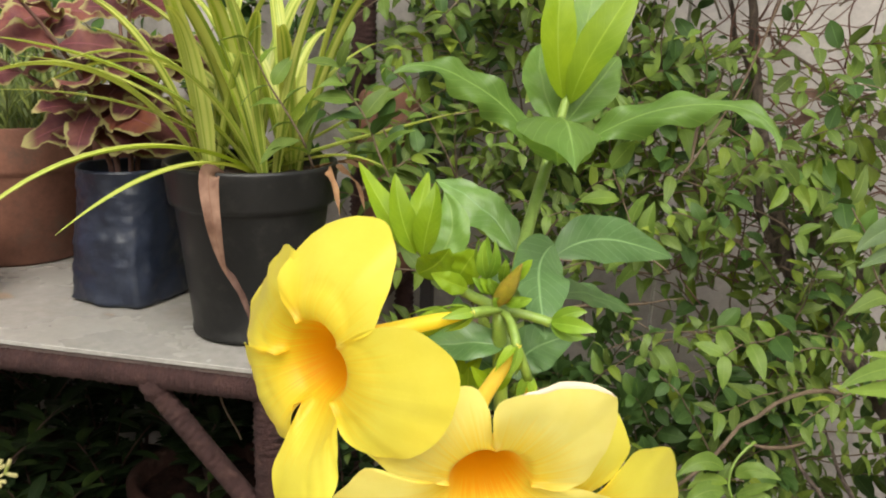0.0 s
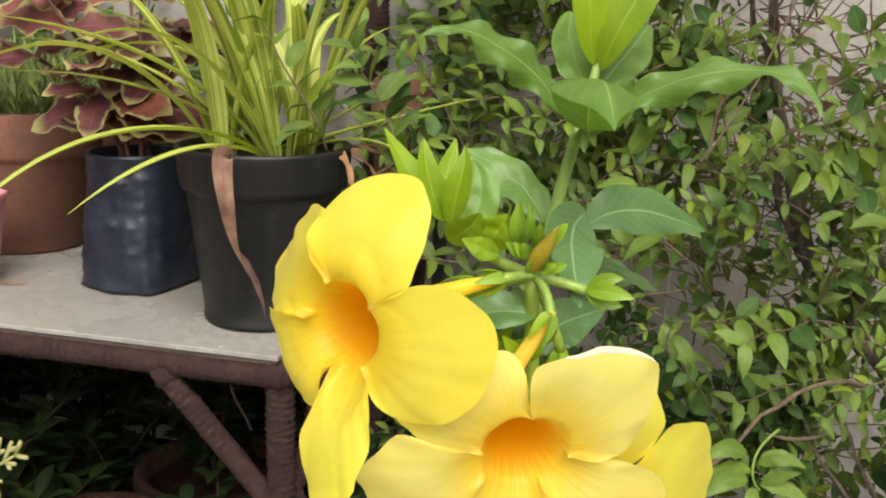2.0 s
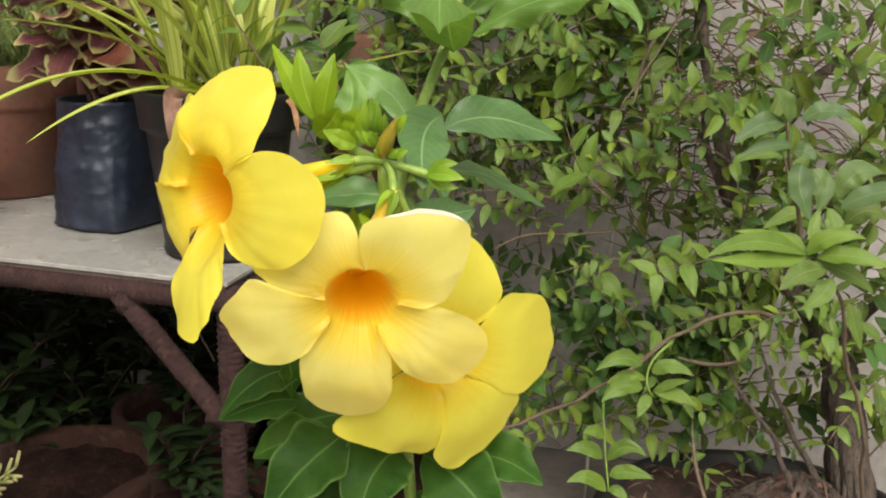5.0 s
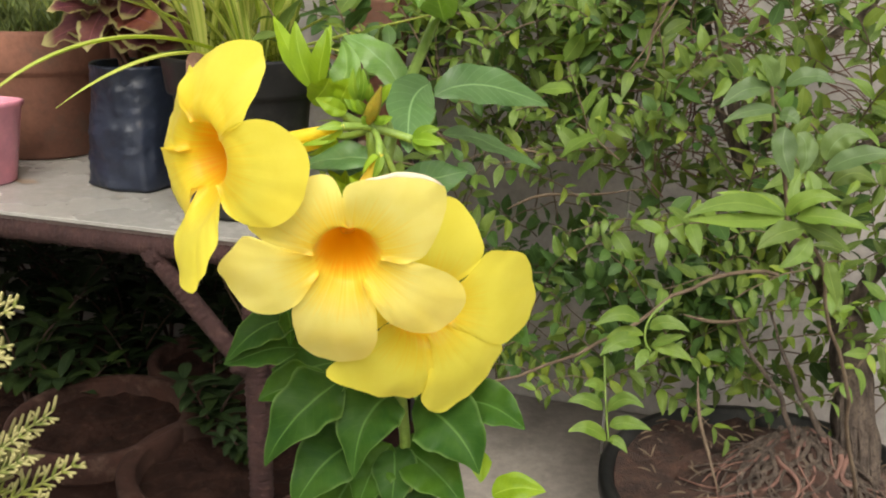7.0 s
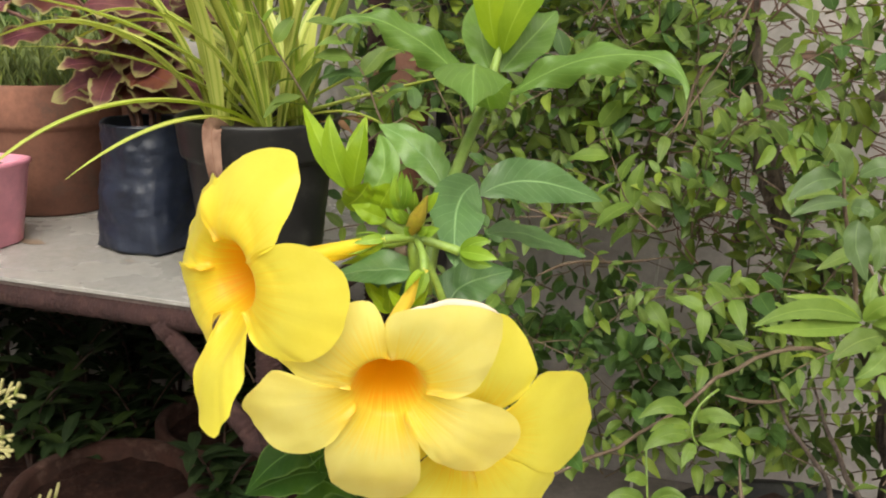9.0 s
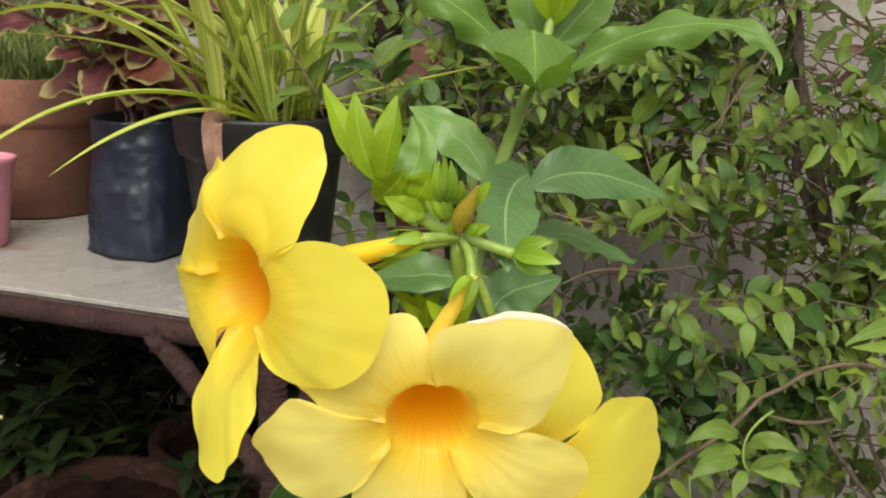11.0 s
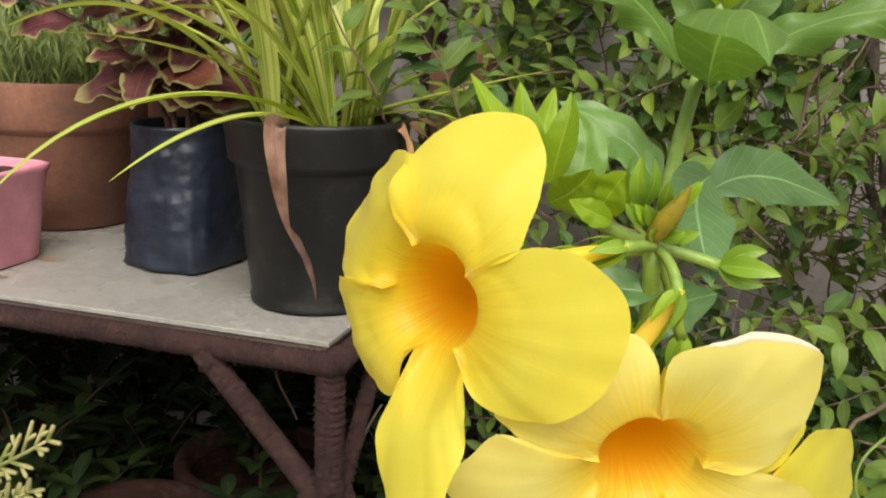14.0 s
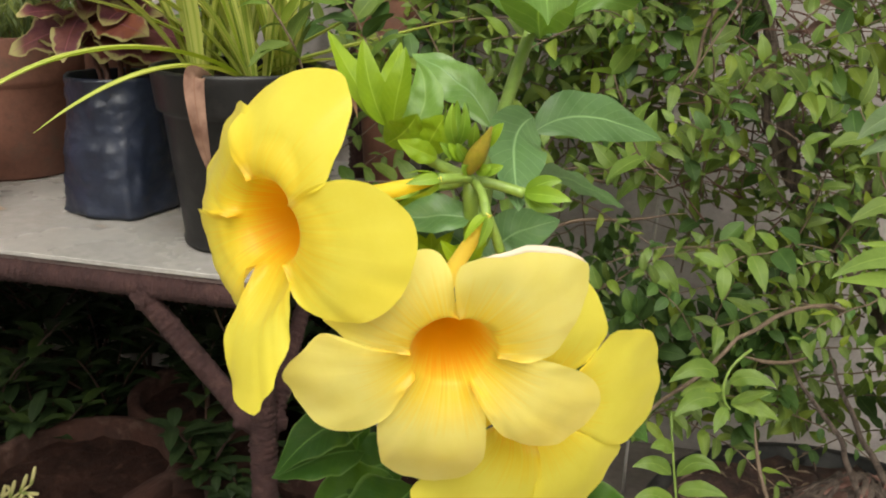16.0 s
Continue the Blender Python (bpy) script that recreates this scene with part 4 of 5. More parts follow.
    limb("root", pts, [rng.uniform(0.0012, 0.0036), 0.0009], BARK if i % 3 else RED_TWIG, 7, 16, 0.3)

litter = []
for i in range(170):
    a, q = rng.uniform(0, 6.28), 0.165 * math.sqrt(rng.random())
    c = Vector((BP.x + q * math.cos(a), BP.y + q * math.sin(a), 0.142 + rng.uniform(-0.004, 0.006)))
    d = Vector((rng.uniform(-1, 1), rng.uniform(-1, 1), rng.uniform(-0.2, 0.4))).normalized() * rng.uniform(0.006, 0.022)
    litter.append(tube_data([c - BO, c + d * 0.5 + Vector((0, 0, 0.003)) - BO, c + d - BO], [0.0006, 0.0013, 0.0004], 5, 4))
ob = part("litter", mesh_of("litter", *joined(litter)), TWIG, bush)
ob["kind"] = "stuff"

# leaf meshes shared by the bush's leaves
BUSH_MESH = []
for i in range(10):
    bend = -0.05 - 0.12 * (i % 4)
    v, f, uv = blade([(0, 0, 0), (0.5, 0, 0.1), (1.0, 0, bend)], (0.46 if i in (6, 7) else 0.6 if i > 7 else 0.36 + 0.05 * (i % 3)), shape="oval" if i in (2, 8, 9) else "lance", fold=0.15 + 0.08 * (i % 3), wave=0.12, waves=1.5, rows=9, cols=5, seed=i)
    me = mesh_of("bush_leaf", v, f, uv)
    me.materials.append(BUSH_DARK if i > 7 else BUSH_LIME if i in (6, 7) else BUSH)
    BUSH_MESH.append(me)
placed_leaves = []


def put_leaf(parent, origin, base, way, size, up, which):
    """One shared leaf blade, its stalk at base, pointing along way."""
    x = Vector(way).normalized()
    y = Vector(up).cross(x)
    y = y.normalized() if y.length > 1e-4 else x.orthogonal().normalized()
    z = x.cross(y)
    m = Matrix((x, y, z)).transposed().to_4x4()
    m.translation = Vector(base) - Vector(origin)
    return parent, m @ Matrix.Diagonal((size, size, size, 1)), BUSH_MESH[which]


def leafy_twig(pts, count, size, lime=0.1, radius=0.0011, bare=0.15, spread=0.9, g=rng, dark=0.2):
    limb("twig", pts, [radius, radius * 0.5], TWIG, 6, 14, 0.1)
    for k in range(count):
        u = bare + (1 - bare) * k / max(1, count - 1)
        c = bezier(pts, u)
        if c.y > 0.93 and 0.15 < c.x < 0.31 and 0.3 < c.z < 0.43 and dark < 0.9 and g.random() < 0.85:
            continue  # the gap where the wall shows
        d = (bezier(pts, min(1, u + 0.04)) - bezier(pts, u - 0.04)).normalized()
        for s in (1, -1):
            side = d.cross(Vector((0, -0.8, 0.6))).normalized()
            w = d * g.uniform(0.3, 0.8) + side * s * spread + Vector((g.uniform(-0.3, 0.3), g.uniform(-0.6, 0.15), g.uniform(-0.25, 0.4)))
            up = Vector((g.uniform(-0.7, 0.7), -0.35 + g.uniform(-0.6, 0.5), 0.8))
            placed_leaves.append(put_leaf(bush, BO, c, w, size * g.uniform(0.6, 1.2) * (1.05 - 0.3 * u), up, g.choice((6, 7)) if g.random() < lime else g.choice((8, 9)) if g.random() < dark else g.randrange(6)))


# twigs that stand out
leafy_twig([(0.4408, 0.8631, 0.3781), (0.3415, 0.813, 0.4084), (0.2894, 0.7376, 0.3818), (0.2356, 0.6457, 0.37), (0.1345, 0.5948, 0.3655)], 0, 0.05, radius=0.0023)
limb("twig", [(0.2858, 0.66, 0.4198), (0.2596, 0.65, 0.4048), (0.2671, 0.647, 0.3939), (0.2626, 0.646, 0.3865), (0.2715, 0.645, 0.3788)], [0.0011, 0.0008], GREEN_STEM, 6, 14, 0.1, 0.0)
limb("twig", [(0.2384, 0.68, 0.3566), (0.2377, 0.665, 0.3367), (0.2406, 0.656, 0.3145), (0.2445, 0.655, 0.2879)], [0.0011, 0.0008], GREEN_STEM, 6, 14, 0.1, 0.0)
near_twig = [(0.4357, 0.6, 0.2771), (0.376, 0.53, 0.4343), (0.3483, 0.497, 0.513), (0.3161, 0.487, 0.54)]
limb("twig", near_twig, [0.0016, 0.001], TWIG, 7, 14, 0.1)
sage_twig = [(0.3416, 0.56, 0.5118), (0.3274, 0.545, 0.5508), (0.3161, 0.532, 0.5904), (0.3103, 0.53, 0.6119)]
limb("twig", sage_twig, [0.0016, 0.001], TWIG, 7, 14, 0.1)
for mat, w, a, b0, c in (
    (BUSH_LIME, 0.0135, (0.3154, 0.487, 0.5407), (0.2803, 0.472, 0.5599), (0.2491, 0.457, 0.5449)),
    (BUSH_LIME, 0.0115, (0.3156, 0.487, 0.5393), (0.2855, 0.47, 0.54), (0.252, 0.458, 0.5437)),
    (BUSH_LIME, 0.0085, (0.315, 0.49, 0.542), (0.2946, 0.488, 0.5536), (0.2721, 0.486, 0.5535)),
    (BUSH_LIME, 0.012, (0.3168, 0.492, 0.54), (0.308, 0.5, 0.5503), (0.2877, 0.498, 0.5456)),
    (BUSH_LIME, 0.0125, (0.316, 0.487, 0.5407), (0.3213, 0.48, 0.5597), (0.3443, 0.478, 0.5537)),
    (BUSH_LIME, 0.0135, (0.3212, 0.487, 0.5396), (0.3345, 0.475, 0.5479), (0.3587, 0.468, 0.5391)),
    (BUSH, 0.0155, (0.3271, 0.485, 0.534), (0.3088, 0.476, 0.5359), (0.2964, 0.47, 0.5238)),
    (BUSH, 0.0125, (0.3226, 0.49, 0.5359), (0.3435, 0.486, 0.5328), (0.3555, 0.484, 0.5196)),
    (BUSH_LIME, 0.0125, (0.3319, 0.487, 0.5279), (0.328, 0.482, 0.5171), (0.3134, 0.48, 0.5097)),
    (BUSH_LIME, 0.0115, (0.3288, 0.5, 0.5662), (0.3344, 0.495, 0.5564), (0.3296, 0.49, 0.5452)),
    (BUSH_LIME, 0.009, (0.3209, 0.492, 0.5442), (0.3198, 0.498, 0.555), (0.3255, 0.503, 0.5647)),
    (BUSH, 0.012, (0.3446, 0.49, 0.5116), (0.3489, 0.488, 0.5014), (0.3543, 0.486, 0.4838)),
    (SAGE, 0.0145, (0.311, 0.53, 0.6119), (0.3068, 0.525, 0.6281), (0.2954, 0.523, 0.6317)),
    (SAGE, 0.0155, (0.3083, 0.53, 0.6111), (0.2916, 0.523, 0.6158), (0.276, 0.518, 0.5995)),
    (SAGE, 0.0145, (0.3177, 0.53, 0.6129), (0.3302, 0.526, 0.6254), (0.3463, 0.524, 0.6158)),
    (SAGE, 0.0105, (0.3147, 0.53, 0.5972), (0.297, 0.524, 0.6018), (0.2796, 0.52, 0.5901)),
    (SAGE, 0.0135, (0.3175, 0.535, 0.5935), (0.3235, 0.53, 0.5964), (0.328, 0.528, 0.5898)),
    (SAGE, 0.0185, (0.3213, 0.53, 0.5874), (0.3154, 0.522, 0.5761), (0.3268, 0.518, 0.5538)),
    (SAGE, 0.0165, (0.3302, 0.535, 0.5831), (0.3404, 0.53, 0.5754), (0.3334, 0.527, 0.5574)),
    (SAGE, 0.021, (0.3589, 0.56, 0.5602), (0.3625, 0.56, 0.5852), (0.3848, 0.56, 0.5774)),
    (SAGE, 0.0165, (0.3524, 0.54, 0.5577), (0.3703, 0.535, 0.5738), (0.3931, 0.53, 0.5722)),
    (BUSH, 0.016, (0.3652, 0.56, 0.543), (0.3772, 0.56, 0.561), (0.3943, 0.56, 0.5462)),
    (BUSH_LIME, 0.0155, (0.26, 0.645, 0.4044), (0.2443, 0.64, 0.4213), (0.2226, 0.634, 0.4033)),
    (BUSH_LIME, 0.0175, (0.2626, 0.645, 0.3859), (0.2439, 0.638, 0.3964), (0.2282, 0.63, 0.3789)),
    (BUSH_LIME, 0.0105, (0.2652, 0.648, 0.3919), (0.2465, 0.645, 0.4011), (0.2335, 0.642, 0.389)),
    (BUSH_LIME, 0.0145, (0.2687, 0.645, 0.3989), (0.2789, 0.64, 0.4135), (0.2988, 0.636, 0.4016)),
    (BUSH_LIME, 0.009, (0.271, 0.645, 0.3839), (0.283, 0.64, 0.3939), (0.2967, 0.637, 0.3975)),
    (BUSH_LIME, 0.013, (0.2711, 0.645, 0.3829), (0.2883, 0.64, 0.3872), (0.3042, 0.636, 0.3754)),
    (BUSH_LIME, 0.0115, (0.2691, 0.645, 0.3797), (0.2625, 0.638, 0.3774), (0.2574, 0.63, 0.3667)),
    (BUSH_LIME, 0.0145, (0.2374, 0.655, 0.3175), (0.2241, 0.65, 0.3353), (0.2058, 0.646, 0.3282)),
    (BUSH_LIME, 0.0145, (0.2418, 0.655, 0.3162), (0.252, 0.65, 0.3425), (0.2709, 0.646, 0.3262)),
    (BUSH_LIME, 0.0145, (0.2426, 0.655, 0.2877), (0.2257, 0.648, 0.3124), (0.208, 0.644, 0.3008)),
    (BUSH_LIME, 0.0145, (0.2439, 0.655, 0.3022), (0.2568, 0.65, 0.3145), (0.2785, 0.646, 0.3058)),
    (BUSH_LIME, 0.0105, (0.2444, 0.655, 0.289), (0.2521, 0.65, 0.2957), (0.2601, 0.646, 0.2821)),
    (BUSH_LIME, 0.0125, (0.2384, 0.66, 0.3339), (0.2284, 0.655, 0.3464), (0.2191, 0.652, 0.3409)),
):
    leaf("leaf", bush, mat, [Vector(p) - BO for p in (a, b0, c)], w * 0.85, up=(0, -0.75, 0.6), shape="lance", fold=0.22, rows=13, cols=7, uneven=0.3, wave=0.12, seed=a[0] * 700 + c[2] * 90)
leafy_twig([(0.4316, 0.7327, 0.466), (0.3929, 0.728, 0.5259), (0.3604, 0.7243, 0.5876)], 4, 0.042, lime=0.0, bare=0.4)
leafy_twig([(0.2571, 0.8573, 0.4955), (0.2176, 0.8545, 0.5273), (0.197, 0.8494, 0.5903)], 4, 0.045, lime=0.9, bare=0.3)
for t0 in ([(0.0042, 0.8606, 0.5622), (-0.0215, 0.8551, 0.6241), (-0.0456, 0.8466, 0.6735)], [(-0.0674, 0.8544, 0.5821), (-0.0836, 0.8339, 0.6247), (-0.1206, 0.8307, 0.696)], [(-0.0021, 0.8776, 0.5481), (0.0123, 0.8907, 0.5999), (-0.0303, 0.8901, 0.6409)], [(-0.027, 0.8613, 0.5664), (0.0036, 0.8656, 0.5823), (0.0239, 0.8697, 0.5979)]):
    leafy_twig(t0, 7, 0.038, lime=0.25, radius=0.0014)
for a, b0, c in (((0.4029, 0.9795, 0.6523), (0.4208, 0.9819, 0.6557), (0.4365, 0.9791, 0.6434)), ((0.4067, 0.9903, 0.6192), (0.4214, 0.9952, 0.6313), (0.44, 0.9958, 0.6288))):
    leaf("dead_leaf", bush, DRY, [Vector(p) - BO for p in (a, b0, c)], 0.012, up=(0, -0.8, 0.5), shape="oval", label="curled orange-brown dead leaf")
for i in range(9):
    b0 = Vector((-0.0331, 1.268, 0.7113)) + Vector((rng.uniform(-0.03, 0.03), 0.0, rng.uniform(-0.06, 0.05)))
    e = b0 + Vector((rng.uniform(-0.04, 0.03), -0.05, rng.uniform(-0.04, 0.05)))
    leafy_twig([b0, b0.lerp(e, 0.5) + Vector((0, 0, 0.01)), e], 6, 0.018, lime=0.7)
# bare twigs crossing the wall
for a, b0, c in (
    ((0.4267, 1.041, 0.5217), (0.4791, 1.069, 0.5888), (0.5648, 1.095, 0.6457)),
    ((0.3793, 1.125, 0.7345), (0.4719, 1.109, 0.6677), (0.571, 1.094, 0.601)),
    ((0.2759, 1.121, 0.7256), (0.3615, 1.11, 0.6775), (0.4647, 1.131, 0.6335)),
    ((0.2788, 0.9161, 0.5808), (0.2943, 0.9299, 0.6203), (0.3255, 0.9574, 0.6993)),
    ((0.3524, 0.8239, 0.2754), (0.3503, 0.7915, 0.2404), (0.3689, 0.7459, 0.1921)),
    ((0.3277, 0.7941, 0.3525), (0.3546, 0.8137, 0.3417), (0.4021, 0.8466, 0.3353)),
    ((0.1299, 0.9304, 0.4948), (0.2048, 0.929, 0.4731), (0.2877, 0.9534, 0.4648)),
    ((0.1457, 0.9285, 0.4193), (0.1824, 0.9372, 0.4382), (0.3015, 0.9468, 0.4411)),
):
    limb("twig", [a, b0, c], [0.0006, 0.0019, 0.0018, 0.0007], TWIG, 7, 14, 0.2)
for i in range(80):
    b0 = Vector((rng.uniform(0.27, 0.6), 1.12 + rng.uniform(-0.07, 0.03), rng.uniform(0.44, 0.72)))
    a = rng.uniform(-0.6, 1.2)
    ln = rng.uniform(0.08, 0.2)
    e = b0 + Vector((math.cos(a) * ln, rng.uniform(-0.02, 0.02), math.sin(a) * ln))
    limb("twig", [b0, b0.lerp(e, 0.35) + Vector((rng.uniform(-0.03, 0.03), 0, rng.uniform(-0.03, 0.03))), b0.lerp(e, 0.7) + Vector((rng.uniform(-0.03, 0.03), 0, rng.uniform(-0.03, 0.03))), e], [0.001, 0.0005], RED_TWIG, 5, 12, 0, 0.012)
limb("twig", [(-0.1888, 0.958, 0.3156), (-0.1787, 0.953, 0.2933), (-0.1674, 0.9473, 0.2681)], [0.0014, 0.0011], TWIG, 6, 8, 0.1)
limb("twig", [(-0.0778, 0.9315, 0.2972), (-0.0907, 0.9038, 0.2752), (-0.1046, 0.8743, 0.2467)], [0.0012, 0.0017], TWIG, 6, 8, 0.1)
# the mass of leafy twigs, from the limbs and the wall outwards
for i in range(520):
    x = rng.uniform(0.05, 0.72)
    z = rng.uniform(0.16, 0.95)
    if x > 0.38 and z > 0.48 and rng.random() < 0.52:
        continue
    if 0.12 < x < 0.33 and 0.24 < z < 0.43 and rng.random() < 0.9:
        continue
    y = 1.23 - 0.22 * x - rng.uniform(0.02, 0.24)
    b0 = Vector((x, y, z))
    a = rng.uniform(1.2, 3.6) if rng.random() < 0.7 else rng.uniform(-0.6, 1.2)
    ln = rng.uniform(0.1, 0.2)
    e = b0 + Vector((math.cos(a) * ln, rng.uniform(-0.14, 0.0), math.sin(a) * ln))
    leafy_twig([b0, b0.lerp(e, 0.5) + Vector((0, 0, 0.03)), e], rng.randint(6, 9), rng.uniform(0.021, 0.037), lime=0.24)
for i in range(60):
    x, z = rng.uniform(0.06, 0.34), rng.uniform(0.5, 0.98)
    b0 = Vector((x, 1.24 - 0.22 * x - rng.uniform(0.02, 0.2), z))
    a, ln = rng.uniform(0.8, 3.8), rng.uniform(0.08, 0.16)
    e = b0 + Vector((math.cos(a) * ln, rng.uniform(-0.1, 0.0), math.sin(a) * ln))
    leafy_twig([b0, b0.lerp(e, 0.5) + Vector((0, 0, 0.02)), e], 6, rng.uniform(0.024, 0.034), lime=0.1, dark=0.25)
# dark round leaves low against the wall
for i in range(48):
    if i < 16:
        b0 = Vector((rng.uniform(0.14, 0.25), rng.uniform(1.06, 1.12), rng.uniform(0.25, 0.34)))
    else:
        b0 = Vector((rng.uniform(0.27, 0.42), rng.uniform(0.93, 1.03), rng.uniform(0.2, 0.35)))
    e = b0 + Vector((rng.uniform(-0.07, 0.05), rng.uniform(-0.05, 0), rng.uniform(0.0, 0.07)))
    leafy_twig([b0, b0.lerp(e, 0.5) + Vector((0, 0, 0.01)), e], 5, 0.03, lime=0.0, dark=0.95)

for i in range(150):
    b0 = on_table(rng.uniform(-0.15, 0.85), rng.uniform(0.49, 0.57), rng.uniform(0.0, 0.6))
    a, ln = rng.uniform(0.3, 2.9), rng.uniform(0.08, 0.16)
    e = b0 + Vector((math.cos(a) * ln, rng.uniform(-0.05, 0.0), math.sin(a) * ln))
    leafy_twig([b0, b0.lerp(e, 0.5) + Vector((0, 0, 0.02)), e], 6, rng.uniform(0.028, 0.045), lime=0.05, dark=0.7)
placed_leaves.sort(key=lambda r: r[1].translation.y)
for parent, m, me in placed_leaves[:300]:
    ob = part("leaf", me, BUSH, parent)
    ob.matrix_basis = m
rest = {}
for parent, m, me in placed_leaves[300:]:
    rest.setdefault(me.materials[0].name, []).append((m, me))
for name, rows in rest.items():
    bl = []
    for m, me in rows:
        uvs = [(0.0, 0.0)] * len(me.vertices)
        for loop in me.loops:
            uvs[loop.vertex_index] = tuple(me.uv_layers[0].data[loop.index].uv)
        bl.append(([m @ v.co for v in me.vertices], [tuple(p.vertices) for p in me.polygons], uvs))
    ob = part("foliage", mesh_of("foliage", *joined(bl)), bpy.data.materials[name], bush)
    ob["kind"] = "stuff"

# ---------------------------------------------------------------- the yellow trumpet vine
NODE = Vector((0.0786, 0.3892, 0.6028))
vine_foot = Vector((NODE.x + 0.02, NODE.y + 0.1, 0.0))
vine = thing("trumpet_vine", vine_foot, "yellow trumpet-flowered vine with glossy green leaves in bloom", "flowering plant")
VO = Vector(vine.location)


def loc(*pts):
    return [Vector(p) - VO for p in pts]


def smooth_margin(points, count):
    """A curve through polar margin points (degrees, millimetres), evenly stepped, as angles and radii in metres."""
    pts = [Vector((math.cos(radians(a)) * r, math.sin(radians(a)) * r, 0)) * 0.001 for a, r in points]
    ext = [pts[0] * 2 - pts[1], *pts, pts[-1] * 2 - pts[-2]]
    fine = []
    for k in range(len(pts) - 1):
        p0, p1, p2, p3 = ext[k : k + 4]
        for i in range(12):
            t = i / 12
            fine.append(0.5 * (2 * p1 + (p2 - p0) * t + (2 * p0 - 5 * p1 + 4 * p2 - p3) * t * t + (3 * p1 - p0 - 3 * p2 + p3) * t ** 3))
    fine.append(pts[-1])
    run = [0.0]
    for a, b in zip(fine, fine[1:]):
        run.append(run[-1] + (b - a).length)
    out, k = [], 0
    for i in range(count):
        d = run[-1] * i / (count - 1)
        while k < len(run) - 2 and run[k + 1] < d:
            k += 1
        t = (d - run[k]) / max(1e-9, run[k + 1] - run[k])
        out.append(fine[k].lerp(fine[k + 1], min(1, t)))
    return out


def petal(parent, material, frame_m, margin, way, arc, slope=0.0, bulge=0.0, curl=0.0, lift=0.0, over=(0.0, 0.0), soft=0.2, rim=0.0155, ruffle=0.0008, seed=0.0, rolled=None, crest=0.0, depth=1.0, dip=0.0035):
    """One lobe with its share of the funnel. margin: its outline in polar steps round the mouth; way: the degrees it points to; arc: its part of the rim;
    slope: its rise out of the mouth's plane; bulge, curl: how it swells midway and turns at the tip; over: how far its two edges stand out; crest: swell along its middle."""
    cols, rows_f, rows_l = 45, 12, 22
    out = smooth_margin(margin, cols)
    d = Vector((math.cos(radians(way)), math.sin(radians(way)), 0))
    reach = max(p.dot(d) for p in out) - rim
    a0, a1 = arc
    prof = [(0.2, -0.05), (0.3, -0.041), (0.5, -0.031), (0.72, -0.0205), (0.88, -0.008 - dip * 0.7), (1.0, -dip)]
    verts, uvs = [], []
    for i in range(rows_f):
        x = i / (rows_f - 1) * (len(prof) - 1)
        k = min(int(x), len(prof) - 2)
        (r0, z0), (r1, z1) = prof[k], prof[k + 1]
        r, z = rim * (r0 + (r1 - r0) * (x - k)), (z0 + (z1 - z0) * (x - k)) * depth
        for j in range(cols):
            q = j / (cols - 1)
            a = radians(a0 + (a1 - a0) * q)
            verts.append(Vector((r * math.cos(a), r * math.sin(a), z)))
            uvs.append((0.36 * i / (rows_f - 1), q))
    for i in range(1, rows_l + 1):
        s = (i / rows_l) ** 1.15
        for j in range(cols):
            q = j / (cols - 1)
            v = 2 * q - 1
            a = radians(a0 + (a1 - a0) * q)
            p = Vector((rim * math.cos(a), rim * math.sin(a), 0)).lerp(out[j], s)
            away = max(0.0, p.length - rim)
            far = min(1.0, away / max(1e-4, reach))
            z = slope * (p.dot(d) - rim) * min(1, 2.5 * s) + lift * min(1, s * 4)
            z -= dip * depth * max(0.0, 1 - s / max(soft, 0.02)) ** 2
            z += bulge * math.sin(math.pi * far) + curl * far ** 2.5 + crest * (1 - v * v) * math.sin(math.pi * min(1, far * 1.15) * 0.8)
            z += (over[0] * max(0, -v) ** 2 + over[1] * max(0, v) ** 2) * min(1, s * 3)
            z += ruffle * s ** 3 * (math.sin(7 * v + seed) + 0.7 * math.sin(15 * v + 2.1 * seed) + 0.35 * math.sin(31 * v + seed))
            z += 0.0016 * noise.noise(Vector((p.x * 70, p.y * 70, seed))) * s
            z += 0.00022 * math.sin(34 * v + 3 * noise.noise(Vector((p.x * 60, p.y * 60, seed)))) * s * (1.3 - s)
            n = 1 + 0.012 * s ** 5 * noise.noise(Vector((v * 7, seed, 2.5))) + 0.006 * s ** 8 * noise.noise(Vector((v * 24, seed, 7.5)))
            verts.append(Vector((p.x * n, p.y * n, z)))
            ang = math.degrees(math.atan2(p.y, p.x))
            ang += 360 * round(((a0 + a1) / 2 - ang) / 360)
            uvs.append((0.36 + 0.64 * min(1, away / 0.045), min(1, max(0, (ang - a0) / (a1 - a0)))))
    ob = part("petal", mesh_of("petal", [frame_m @ p for p in verts], grid_faces(rows_f + rows_l, cols), uvs), material, parent)
    if rolled:
        # the margin turned back over itself, showing its cream underside
        lo, hi, wide = rolled
        edge, j0, j1 = [], int(lo * (cols - 1)), int(hi * (cols - 1))
        last = verts[-cols:]
        for k in range(6):
            a = k / 5 * 1.9
            for j in range(j0, j1 + 1):
                w = wide * max(0.0, math.sin(math.pi * (j - j0) / (j1 - j0))) ** 0.7
                o = Vector((last[j].x, last[j].y, 0)).normalized()
                o = (o + Vector((0, 1, 0))).normalized()
                edge.append(frame_m @ (last[j] + o * (w * math.sin(a) - 0.0002) + Vector((0, 0, 0.0002 - w * (1 - math.cos(a))))))
        part("rolled_rim", mesh_of("rolled_rim", edge, grid_faces(6, j1 - j0 + 1), [(0.5, 0.5)] * len(edge)), CREAM, ob, "cream rolled-back rim of the petal")
    return ob


